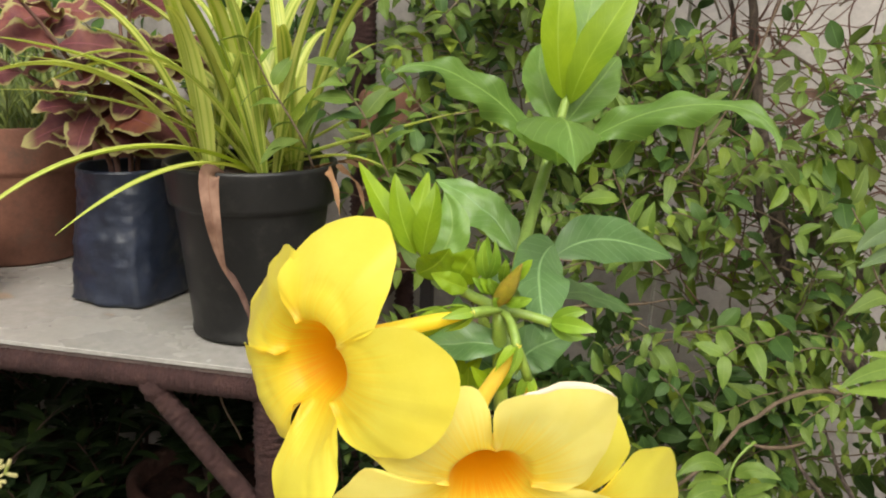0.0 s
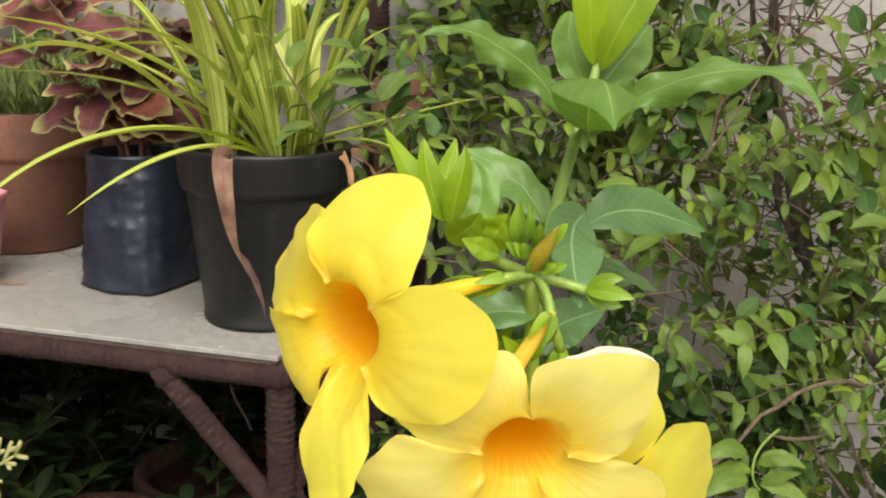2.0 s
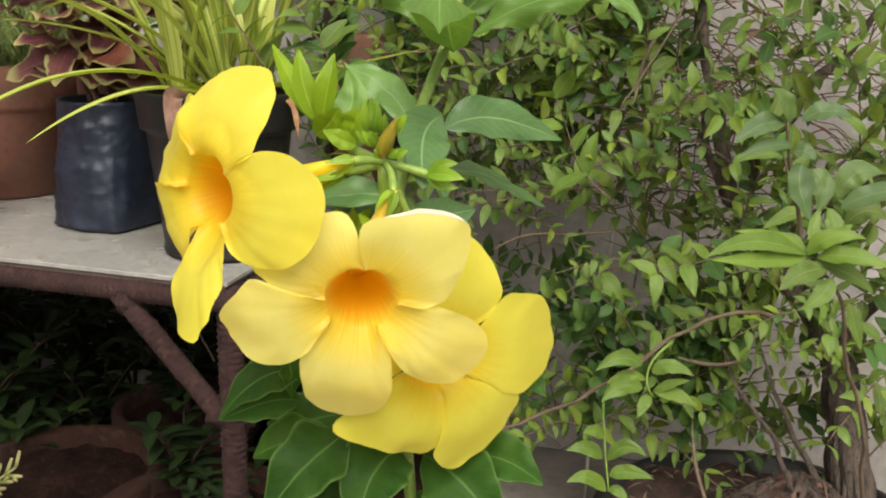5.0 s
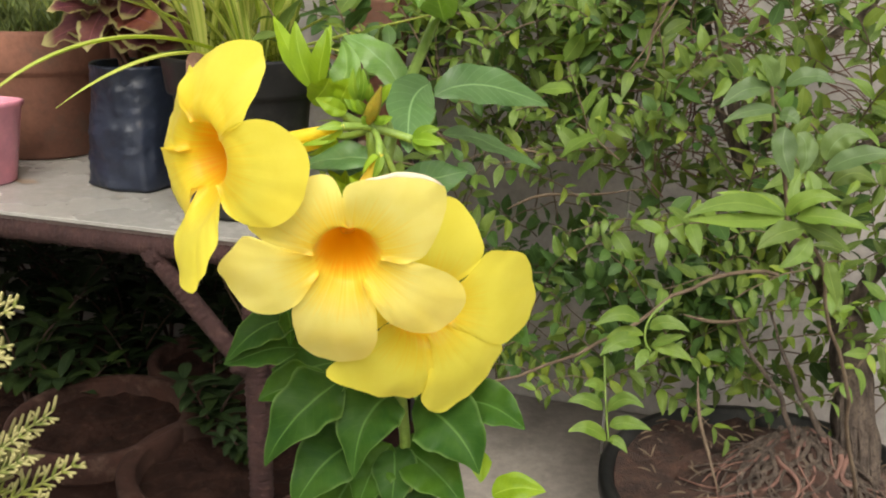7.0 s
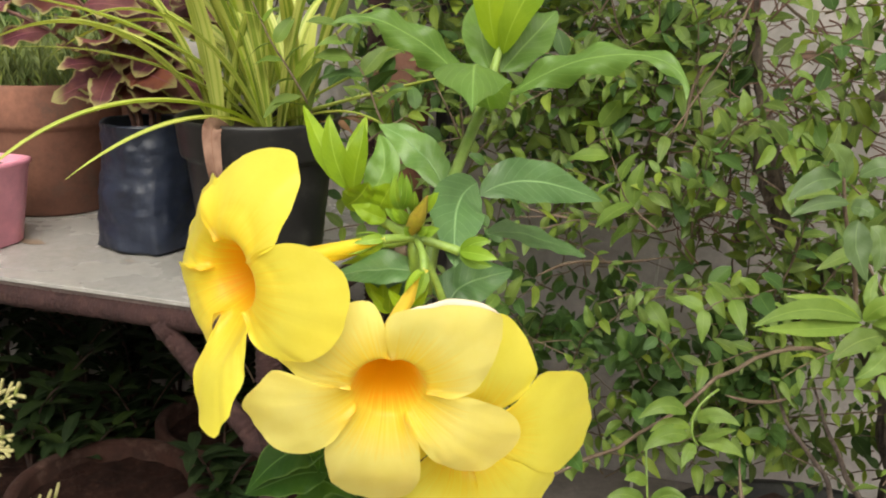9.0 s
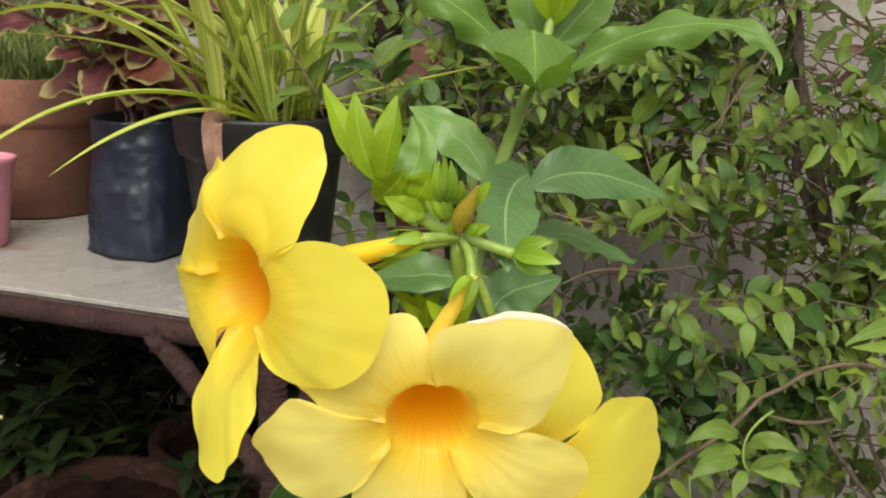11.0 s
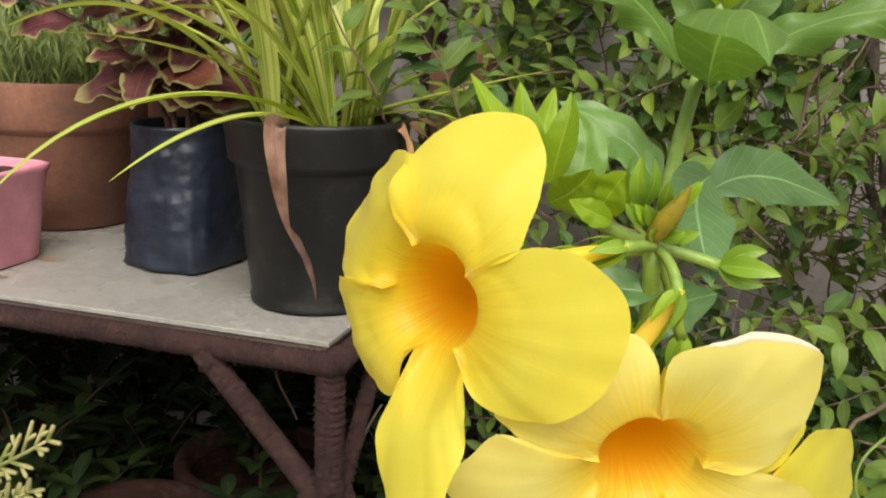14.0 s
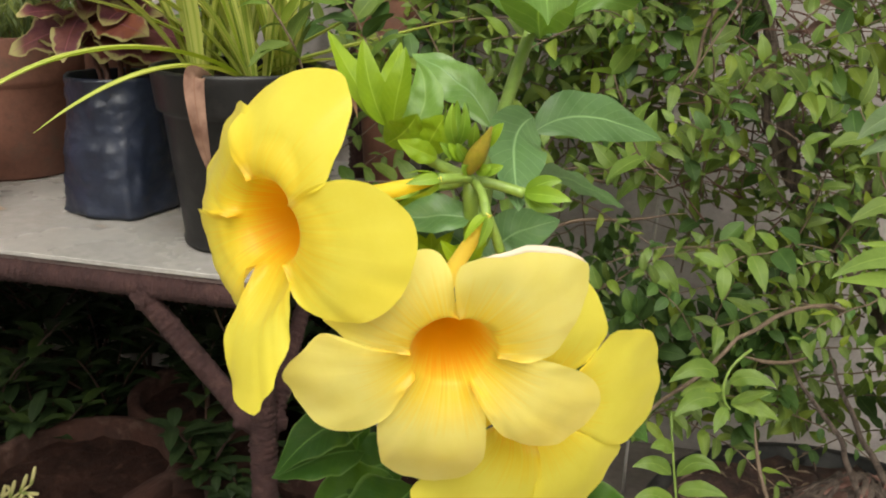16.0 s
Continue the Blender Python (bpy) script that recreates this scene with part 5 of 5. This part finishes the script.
def flower(centre, axis, tube_end, material, petals, label, rim=0.0155, depth=1.0):
    """Petals, tube and calyx of one flower; petals: petal()'s arguments, one dictionary each."""
    c, z = Vector(centre) - VO, Vector(axis).normalized()
    x = Vector((0, 0, 1)).cross(z).normalized()
    y = z.cross(x)
    m = Matrix((x, y, z)).transposed().to_4x4()
    m.translation = c
    ob = new("flower")
    ob.parent = vine
    ob.empty_display_size = 0.01
    ob["label"] = label
    for i, row in enumerate(petals):
        petal(ob, material, m, seed=i * 1.7 + centre[0] * 90, rim=rim, depth=depth, **row)
    e = Vector(tube_end) - VO
    back = c - z * (0.046 * depth)
    v, f = tube_data([back + z * 0.004, back - z * 0.012, e.lerp(back, 0.35), e], [0.0046, 0.0036, 0.003, 0.0014], 12, 14)
    part("tube", mesh_of("tube", v, f, [(0.52, 0.5)] * len(v)), material, ob)
    d = (back - e).normalized()
    n0 = NODE - VO
    tube("stalk", ob, GREEN_STEM, [n0, n0.lerp(e, 0.5) - d * 0.004, e + d * 0.002], [0.0018, 0.0017, 0.0022], 8, 10)
    for k in range(5):
        a = k * 1.2566
        o = d.orthogonal().normalized()
        s = Matrix.Rotation(a, 3, d) @ o
        leaf("sepal", ob, SEPAL, [e, e + s * 0.005 + d * 0.004, e + s * 0.0048 + d * 0.0135], 0.0046, up=s, shape="lance", rows=8)
    return ob


# facing the path: pale, open, mouth turned a little down
flower((0.0747, 0.3382, 0.551), (0.17, -0.97, -0.19), (0.0857, 0.3737, 0.5938), PALE_YELLOW, [
    dict(margin=((86, 15.5), (92, 24), (93, 33), (89, 38.5), (78, 42), (60, 47.5), (47, 54), (39, 56.8), (31, 53.2), (21, 45.6), (10, 39.8), (2, 34.6), (-3, 25.7), (-1, 15.5)), way=40, arc=(86, -1), bulge=0.0015, curl=-0.004, over=(0.0004, 0.0012), soft=0.1, crest=0.002, rolled=(0.26, 0.56, 0.0017)),
    dict(margin=((86, 15.5), (92, 24), (94, 33), (99, 39), (108, 41.7), (119, 42.4), (137, 40.7), (155, 43.5), (163, 47.6), (168, 39.6), (172, 29.4), (171, 15.5)), way=130, arc=(86, 169), slope=-0.1, lift=-0.001, bulge=0.001, curl=-0.003, over=(-0.0006, 0.001), soft=0.12, crest=0.002),
    dict(margin=((169, 15.5), (170, 23), (166, 35.4), (162, 47), (171, 51.6), (183, 59), (192, 57.4), (204, 54.9), (214, 48.9), (221, 39.2), (223, 25.5), (212, 15.5)), way=190, arc=(169, 212), slope=0.1, bulge=0.001, curl=-0.005, over=(-0.0012, 0.0012), dip=0.005, soft=0.4, crest=0.0025),
    dict(margin=((-148, 15.5), (-138, 25.9), (-136, 36), (-122, 48.2), (-112, 58.9), (-100, 63.8), (-92, 64.7), (-82, 61.5), (-74, 50.1), (-67, 36), (-60, 23.8), (-62, 15.5)), way=262, arc=(-148, -62), slope=-0.1, bulge=0.003, curl=-0.006, over=(-0.001, 0.0), dip=0.008, soft=0.65, crest=0.002),
    dict(margin=((-1, 15.5), (0, 25.6), (-5, 39.5), (-12, 51.2), (-20, 60.7), (-29, 64.1), (-40, 63.2), (-47, 58.3), (-56, 49.3), (-61, 36.9), (-62, 24.4), (-62, 15.5)), way=-25, arc=(-1, -62), bulge=0.002, curl=-0.005, over=(-0.0012, 0.0003), dip=0.007, soft=0.6, crest=0.002),
], "pale yellow open trumpet flower with an orange throat", depth=0.8)
# turned aside
flower((0.0095, 0.3368, 0.5972), (-0.55, -0.83, 0.0), (0.0679, 0.3726, 0.6067), YELLOW, [
    dict(margin=((36, 15.5), (36, 23.5), (35, 32.2), (31, 40.2), (24, 46.5), (14, 51.7), (4, 54.3), (-6, 54.1), (-17, 52.8), (-27, 50.1), (-35, 47), (-43, 41.1), (-50, 32.6), (-50, 24.7), (-46, 15.5)), way=0, arc=(36, -46), slope=-0.3, bulge=0.002, curl=-0.004, over=(0.0008, 0.0006), soft=0.08, crest=0.003),
    dict(margin=((103, 15.5), (116, 23.5), (117, 31.9), (112, 38.1), (105, 43.1), (98, 47.1), (90, 49.9), (82, 51.4), (72, 51.4), (62, 48.6), (52, 43.5), (42, 39.1), (33, 34), (33, 25), (36, 15.5)), way=75, arc=(103, 36), slope=-0.62, bulge=0.004, curl=-0.003, over=(0.001, -0.001), soft=0.14, crest=0.004),
    dict(margin=((103, 15.5), (99, 27.6), (107, 39.7), (122, 44.2), (135, 44.4), (148, 44.3), (163, 48.7), (173, 47.9), (181, 42.1), (184, 28.7), (180, 15.5)), way=150, arc=(103, 180), slope=-0.6, bulge=0.002, curl=-0.002, over=(-0.0015, 0.0008), dip=0.008, soft=0.7, crest=0.002, ruffle=0.0012),
    dict(margin=((180, 15.5), (178, 22.9), (183, 37.9), (188, 44.7), (199, 47), (211, 46.1), (227, 43.2), (247, 36), (255, 24.7), (255, 15.5)), way=205, arc=(180, 255), slope=-0.38, bulge=0.003, curl=-0.003, over=(-0.001, 0.001), dip=0.009, soft=0.75, crest=0.002),
    dict(margin=((-105, 15.5), (-101, 26.8), (-99, 36.1), (-91, 46.8), (-86, 53.3), (-81, 56.5), (-72, 58), (-69, 54), (-64, 52.1), (-61, 47.6), (-55, 41.7), (-50, 33.8), (-47, 24.8), (-46, 15.5)), way=280, arc=(-105, -46), slope=0.52, bulge=0.002, curl=-0.002, over=(-0.0006, -0.001), dip=0.007, soft=0.6, crest=0.003),
], "bright yellow trumpet flower with an orange throat, seen from the side", depth=0.8)
# behind and below
flower((0.107, 0.3825, 0.5095), (0.47, -0.88, -0.03), (0.0923, 0.3968, 0.5714), YELLOW, [
    dict(margin=((135, 16), (118, 36), (98, 54.5), (86, 60.4), (75, 61.3), (63, 55.9), (51, 48.4), (42, 42.3), (37, 30), (38, 16)), way=75, arc=(135, 38), bulge=0.002, curl=-0.004, over=(0.0, -0.0012), crest=0.002),
    dict(margin=((38, 16), (36, 28), (43, 42.5), (37, 50.6), (22, 63.5), (5, 66.5), (-4, 68.6), (-16, 63.7), (-29, 51), (-33, 34.4), (-33, 16)), way=2, arc=(38, -33), bulge=0.003, curl=-0.005, over=(0.0012, 0.0008), crest=0.003),
    dict(margin=((-84, 16), (-84, 26.8), (-86, 39.4), (-91, 51.5), (-80, 66.2), (-69, 64.2), (-52, 60.2), (-30, 54.5), (-31, 37.2), (-33, 16)), way=-60, arc=(-84, -33), bulge=0.003, curl=-0.004, over=(-0.0008, -0.001), crest=0.002),
    dict(margin=((-168, 16), (-168, 25.7), (-156, 41.4), (-152, 58.3), (-146, 59.2), (-130, 54.3), (-111, 51.9), (-92, 51), (-83, 38.6), (-82, 24.3), (-84, 16)), way=-125, arc=(-168, -84), bulge=0.003, curl=-0.005, over=(-0.001, 0.0012), crest=0.002),
    dict(margin=((135, 16), (146, 30), (150, 44), (166, 52), (184, 50), (194, 40), (194, 28), (192, 16)), way=168, arc=(135, 192), bulge=0.001, curl=-0.004, over=(-0.001, -0.001)),
], "bright yellow trumpet flower partly behind another", rim=0.016, depth=0.8)


spare = new("flower")
spare.parent = vine
spare.empty_display_size = 0.01
spare["label"] = "yellow tube of a further flower hidden behind"
q0, q1, q2 = loc((0.0592, 0.4022, 0.5958), (0.0468, 0.4049, 0.5906), (0.025, 0.4115, 0.5831))
v, f = tube_data([q0, q1, q2], [0.0016, 0.003, 0.0034], 12, 10)
part("tube", mesh_of("tube", v, f, [(0.5, 0.5)] * len(v)), YELLOW, spare)
tube("stalk", spare, GREEN_STEM, [NODE - VO, (NODE - VO).lerp(q0, 0.6) + Vector((0, 0, -0.002)), q0], [0.0018, 0.002], 8, 8)
for k in range(5):
    o = Matrix.Rotation(k * 1.2566, 3, (q1 - q0).normalized()) @ (q1 - q0).orthogonal().normalized()
    leaf("sepal", spare, SEPAL, [q0, q0 + o * 0.006 + (q1 - q0) * 0.4, q0 + o * 0.005 + (q1 - q0) * 1.4], 0.007, up=o, rows=8)
# stems
tube("stem", vine, GREEN_STEM, loc(vine_foot, NODE + Vector((0.03, 0.06, -0.25)), NODE + Vector((0.0, 0.01, -0.06)), NODE), [0.005, 0.0034, 0.003], 10, 24)
TOP = Vector((0.1051, 0.4734, 0.6579))
tube("stem", vine, GREEN_STEM, loc(NODE + Vector((0.004, 0.012, -0.03)), (0.0847, 0.4189, 0.6058), (0.0906, 0.4427, 0.618), (0.099, 0.4639, 0.6407), TOP), [0.0036, 0.003, 0.0028], 10, 20)
tube("stem", vine, GREEN_STEM, loc(TOP, (0.1081, 0.4762, 0.6691), (0.1119, 0.4803, 0.6849)), [0.003, 0.002], 8, 8)
tube("stem", vine, GREEN_STEM, loc(NODE, (0.0636, 0.3982, 0.6063), (0.0475, 0.4197, 0.6109)), [0.0025, 0.0022], 8, 8)
tube("stem", vine, GREEN_STEM, loc(NODE, (0.089, 0.389, 0.6015), (0.0992, 0.3864, 0.5986)), [0.0019, 0.0022], 8, 8)
tube("stem", vine, TWIG, loc((0.068, 0.4245, 0.5879), (0.0683, 0.4385, 0.5611), (0.0695, 0.4668, 0.4684)), [0.003, 0.003], 8, 8)


def vleaf(mat, w, *pts, **kw):
    """A vine leaf through world points, w wide."""
    kw.setdefault("rows", 21), kw.setdefault("cols", 9), kw.setdefault("uneven", 0.22), kw.setdefault("curl", 0.2), kw.setdefault("shape", "tailed" if mat is DEEP else "lance"), kw.setdefault("seed", w * 900 + pts[-1][0] * 70), kw.setdefault("up", (0, -0.75, 0.65))
    return leaf("leaf", vine, mat, loc(*pts), w, **kw)


# top whorl
vleaf(FRESH, 0.0175, (0.0953, 0.474, 0.6582), (0.0821, 0.47, 0.6845), (0.0684, 0.464, 0.6827), (0.0469, 0.456, 0.706), (0.0299, 0.448, 0.6923), wave=0.55, waves=3.2, up=(-0.3, -0.75, 0.6), fold=0.1, rows=41, cols=11, curl=0.6, uneven=0.12)
vleaf(FRESH, 0.0165, (0.1172, 0.474, 0.6584), (0.1387, 0.468, 0.6754), (0.1591, 0.46, 0.6862), (0.2043, 0.45, 0.69), (0.1996, 0.434, 0.6635), wave=0.6, waves=3.6, up=(0.2, -0.75, 0.6), fold=0.08, rows=41, cols=11, curl=0.7, uneven=0.12)
vleaf(FRESH, 0.036, (0.1079, 0.472, 0.6494), (0.1048, 0.458, 0.6642), (0.1025, 0.43, 0.6803), (0.1007, 0.405, 0.6874), (0.103, 0.384, 0.6795), (0.1033, 0.371, 0.6625), wave=0.25, waves=1.5, side_way=(-1, 0.1, 0.2), fold=-0.35, rows=33, cols=11, curl=0.3, shape="drop", uneven=0.1)
vleaf(YOUNG, 0.0165, (0.1096, 0.478, 0.6806), (0.1036, 0.47, 0.6993), (0.1032, 0.466, 0.7181), (0.105, 0.474, 0.7348), (0.1053, 0.48, 0.7425), up=(0.2, -0.97, 0.1), fold=0.2, uneven=0.08, curl=0.05)
vleaf(YOUNG, 0.0175, (0.1128, 0.477, 0.6788), (0.1159, 0.468, 0.6997), (0.1279, 0.466, 0.715), (0.1376, 0.474, 0.7319), (0.1439, 0.48, 0.7396), up=(-0.25, -0.95, 0.15), fold=0.2, uneven=0.08, curl=0.05)
vleaf(FRESH, 0.02, (0.1127, 0.484, 0.6811), (0.1186, 0.492, 0.7066), (0.1243, 0.5, 0.7303), (0.1262, 0.505, 0.7442), up=(0, -1, 0.1), fold=0.15, uneven=0.08, curl=0.05)
vleaf(FRESH, 0.021, (0.1075, 0.482, 0.6692), (0.1005, 0.49, 0.6823), (0.0976, 0.5, 0.6957), (0.1005, 0.51, 0.7056), up=(0.2, -0.97, 0.2), wave=0.2, shape="oval")
vleaf(FRESH, 0.024, (0.1119, 0.482, 0.6693), (0.1219, 0.49, 0.6808), (0.131, 0.5, 0.6904), (0.1402, 0.51, 0.7004), up=(-0.2, -0.97, 0.2), wave=0.2, shape="oval")
# small upright whorl
vleaf(YOUNG, 0.0125, (0.0425, 0.422, 0.6165), (0.032, 0.428, 0.6278), (0.0236, 0.44, 0.6383), (0.0142, 0.452, 0.6521), up=(0.5, -0.85, 0.1), fold=0.4, uneven=0.06, curl=0.05)
vleaf(YOUNG, 0.0115, (0.0425, 0.422, 0.6165), (0.0361, 0.42, 0.6298), (0.0342, 0.42, 0.6407), (0.0328, 0.426, 0.6513), up=(0.3, -0.95, 0.1), fold=0.35, uneven=0.06, curl=0.05)
vleaf(YOUNG, 0.0115, (0.0459, 0.42, 0.6156), (0.0461, 0.415, 0.6294), (0.0513, 0.414, 0.6388), (0.0505, 0.42, 0.6492), up=(-0.3, -0.95, 0.1), fold=0.35, uneven=0.06, curl=0.05)
vleaf(YOUNG, 0.01, (0.0444, 0.43, 0.6144), (0.0396, 0.44, 0.6272), (0.0448, 0.447, 0.6394), (0.0464, 0.452, 0.6482), up=(0, -0.95, 0.1), fold=0.4, uneven=0.06)
vleaf(FRESH, 0.017, (0.0488, 0.428, 0.6113), (0.0606, 0.43, 0.6187), (0.0602, 0.436, 0.6325), (0.054, 0.442, 0.6406), up=(-0.2, -0.95, 0.2), fold=0.2)
vleaf(GLOSSY, 0.0205, (0.0874, 0.444, 0.6129), (0.0797, 0.456, 0.6287), (0.064, 0.466, 0.6362), (0.0495, 0.472, 0.6412), up=(0.15, -0.8, 0.55), wave=0.15, fold=0.12)
# round the flower heads
vleaf(YOUNG, 0.0155, (0.0444, 0.405, 0.6125), (0.0509, 0.398, 0.6166), (0.0544, 0.394, 0.6209), (0.0575, 0.392, 0.627), shape="oval", up=(0.2, -0.95, 0.1))
vleaf(YOUNG, 0.015, (0.06, 0.4, 0.6097), (0.0625, 0.394, 0.6171), (0.0653, 0.392, 0.6223), (0.0683, 0.392, 0.6266), shape="oval", up=(-0.1, -0.95, 0.2))
vleaf(YOUNG, 0.009, (0.0653, 0.394, 0.6098), (0.0582, 0.392, 0.6124), (0.0502, 0.39, 0.617), up=(0, -0.9, 0.3), fold=0.3)
vleaf(GLOSSY, 0.0265, (0.1041, 0.432, 0.6205), (0.0916, 0.418, 0.617), (0.096, 0.398, 0.6058), (0.0974, 0.386, 0.5916), up=(0.25, -0.9, 0.3), fold=0.2, wave=0.08, uneven=0.1, curl=0.05)
vleaf(GLOSSY, 0.0245, (0.1053, 0.44, 0.6124), (0.1225, 0.455, 0.6237), (0.1442, 0.47, 0.6143), (0.1693, 0.482, 0.603), up=(0, -0.85, 0.5), wave=0.12, rows=25, uneven=0.12, fold=0.15, curl=0.1)
vleaf(GLOSSY, 0.019, (0.1087, 0.46, 0.5877), (0.1291, 0.5, 0.5829), (0.1508, 0.54, 0.5599), (0.171, 0.578, 0.5441), up=(0, -0.75, 0.65), wave=0.12, fold=0.15)
vleaf(GLOSSY, 0.026, (0.0918, 0.447, 0.5487), (0.0886, 0.455, 0.5611), (0.1068, 0.47, 0.5606), (0.1232, 0.48, 0.5621), up=(0.1, -0.85, 0.5), wave=0.1, shape="oval", fold=0.12)
vleaf(GLOSSY, 0.018, (0.0818, 0.3902, 0.5863), (0.063, 0.391, 0.5908), (0.0377, 0.3975, 0.5789), up=(0, -0.6, 0.8))
vleaf(GLOSSY, 0.016, (0.0782, 0.4018, 0.5712), (0.0657, 0.4041, 0.5824), (0.0429, 0.4109, 0.5762), up=(0, -0.6, 0.8))
for a, b0, c, w in (((0.0992, 0.3864, 0.5986), (0.1064, 0.383, 0.6056), (0.1131, 0.3829, 0.6047), 0.006), ((0.0992, 0.3864, 0.5986), (0.1081, 0.3769, 0.6014), (0.1164, 0.3763, 0.5988), 0.0065), ((0.0992, 0.3864, 0.5986), (0.1051, 0.3849, 0.5925), (0.1142, 0.3852, 0.5932), 0.0055)):
    leaf("sepal", vine, SEPAL, loc(a, b0, c), w, up=(0, -0.9, 0.4))
# buds
def bud(points, r, material, label):
    v, f = tube_data(loc(*points), [r * 0.5, r * 0.9, r, r * 0.8, r * 0.45, r * 0.08], 12, 15)
    part("bud", mesh_of("bud", v, f), material, vine, label)


bud(((0.0767, 0.3859, 0.6061), (0.0815, 0.38, 0.6151), (0.0855, 0.3745, 0.6261)), 0.0038, BUD, "brown-tinged bud")
for i in range(9):
    a = i * 2.4
    c = NODE + Vector((0.003 * math.cos(a), -0.004, 0.004 + 0.004 * (i % 3)))
    e = c + Vector((0.009 * math.cos(a), -0.006, 0.004 + 0.004 * (i % 3)))
    leaf("sepal", vine, SEPAL, loc(c, c.lerp(e, 0.6) + Vector((0, -0.003, 0)), e), 0.0046, up=(0, -0.9, 0.3))
q = Vector((0.0728, 0.3863, 0.6161))
for i in range(5):
    a = i * 1.2566 + 0.4
    o = Vector((math.cos(a) * 0.005, math.sin(a) * 0.005, 0))
    leaf("sepal", vine, SEPAL, loc(q, q + o * 1.3 + Vector((0, 0, 0.007)), q + o * 0.7 + Vector((0, 0, 0.017))), 0.0052, up=(o.x, o.y - 0.002, 0.002))
for x in ((0.0668, 0.3979, 0.5638), (0.0765, 0.3887, 0.568), (0.0636, 0.399, 0.5684)):
    q = Vector(x)
    for i in range(3):
        leaf("leaf", vine, YOUNG, loc(q, q + Vector((0.004 * (i - 1), -0.002, 0.005)), q + Vector((0.009 * (i - 1), -0.002, 0.011))), 0.006, up=(0, -0.9, 0.3))
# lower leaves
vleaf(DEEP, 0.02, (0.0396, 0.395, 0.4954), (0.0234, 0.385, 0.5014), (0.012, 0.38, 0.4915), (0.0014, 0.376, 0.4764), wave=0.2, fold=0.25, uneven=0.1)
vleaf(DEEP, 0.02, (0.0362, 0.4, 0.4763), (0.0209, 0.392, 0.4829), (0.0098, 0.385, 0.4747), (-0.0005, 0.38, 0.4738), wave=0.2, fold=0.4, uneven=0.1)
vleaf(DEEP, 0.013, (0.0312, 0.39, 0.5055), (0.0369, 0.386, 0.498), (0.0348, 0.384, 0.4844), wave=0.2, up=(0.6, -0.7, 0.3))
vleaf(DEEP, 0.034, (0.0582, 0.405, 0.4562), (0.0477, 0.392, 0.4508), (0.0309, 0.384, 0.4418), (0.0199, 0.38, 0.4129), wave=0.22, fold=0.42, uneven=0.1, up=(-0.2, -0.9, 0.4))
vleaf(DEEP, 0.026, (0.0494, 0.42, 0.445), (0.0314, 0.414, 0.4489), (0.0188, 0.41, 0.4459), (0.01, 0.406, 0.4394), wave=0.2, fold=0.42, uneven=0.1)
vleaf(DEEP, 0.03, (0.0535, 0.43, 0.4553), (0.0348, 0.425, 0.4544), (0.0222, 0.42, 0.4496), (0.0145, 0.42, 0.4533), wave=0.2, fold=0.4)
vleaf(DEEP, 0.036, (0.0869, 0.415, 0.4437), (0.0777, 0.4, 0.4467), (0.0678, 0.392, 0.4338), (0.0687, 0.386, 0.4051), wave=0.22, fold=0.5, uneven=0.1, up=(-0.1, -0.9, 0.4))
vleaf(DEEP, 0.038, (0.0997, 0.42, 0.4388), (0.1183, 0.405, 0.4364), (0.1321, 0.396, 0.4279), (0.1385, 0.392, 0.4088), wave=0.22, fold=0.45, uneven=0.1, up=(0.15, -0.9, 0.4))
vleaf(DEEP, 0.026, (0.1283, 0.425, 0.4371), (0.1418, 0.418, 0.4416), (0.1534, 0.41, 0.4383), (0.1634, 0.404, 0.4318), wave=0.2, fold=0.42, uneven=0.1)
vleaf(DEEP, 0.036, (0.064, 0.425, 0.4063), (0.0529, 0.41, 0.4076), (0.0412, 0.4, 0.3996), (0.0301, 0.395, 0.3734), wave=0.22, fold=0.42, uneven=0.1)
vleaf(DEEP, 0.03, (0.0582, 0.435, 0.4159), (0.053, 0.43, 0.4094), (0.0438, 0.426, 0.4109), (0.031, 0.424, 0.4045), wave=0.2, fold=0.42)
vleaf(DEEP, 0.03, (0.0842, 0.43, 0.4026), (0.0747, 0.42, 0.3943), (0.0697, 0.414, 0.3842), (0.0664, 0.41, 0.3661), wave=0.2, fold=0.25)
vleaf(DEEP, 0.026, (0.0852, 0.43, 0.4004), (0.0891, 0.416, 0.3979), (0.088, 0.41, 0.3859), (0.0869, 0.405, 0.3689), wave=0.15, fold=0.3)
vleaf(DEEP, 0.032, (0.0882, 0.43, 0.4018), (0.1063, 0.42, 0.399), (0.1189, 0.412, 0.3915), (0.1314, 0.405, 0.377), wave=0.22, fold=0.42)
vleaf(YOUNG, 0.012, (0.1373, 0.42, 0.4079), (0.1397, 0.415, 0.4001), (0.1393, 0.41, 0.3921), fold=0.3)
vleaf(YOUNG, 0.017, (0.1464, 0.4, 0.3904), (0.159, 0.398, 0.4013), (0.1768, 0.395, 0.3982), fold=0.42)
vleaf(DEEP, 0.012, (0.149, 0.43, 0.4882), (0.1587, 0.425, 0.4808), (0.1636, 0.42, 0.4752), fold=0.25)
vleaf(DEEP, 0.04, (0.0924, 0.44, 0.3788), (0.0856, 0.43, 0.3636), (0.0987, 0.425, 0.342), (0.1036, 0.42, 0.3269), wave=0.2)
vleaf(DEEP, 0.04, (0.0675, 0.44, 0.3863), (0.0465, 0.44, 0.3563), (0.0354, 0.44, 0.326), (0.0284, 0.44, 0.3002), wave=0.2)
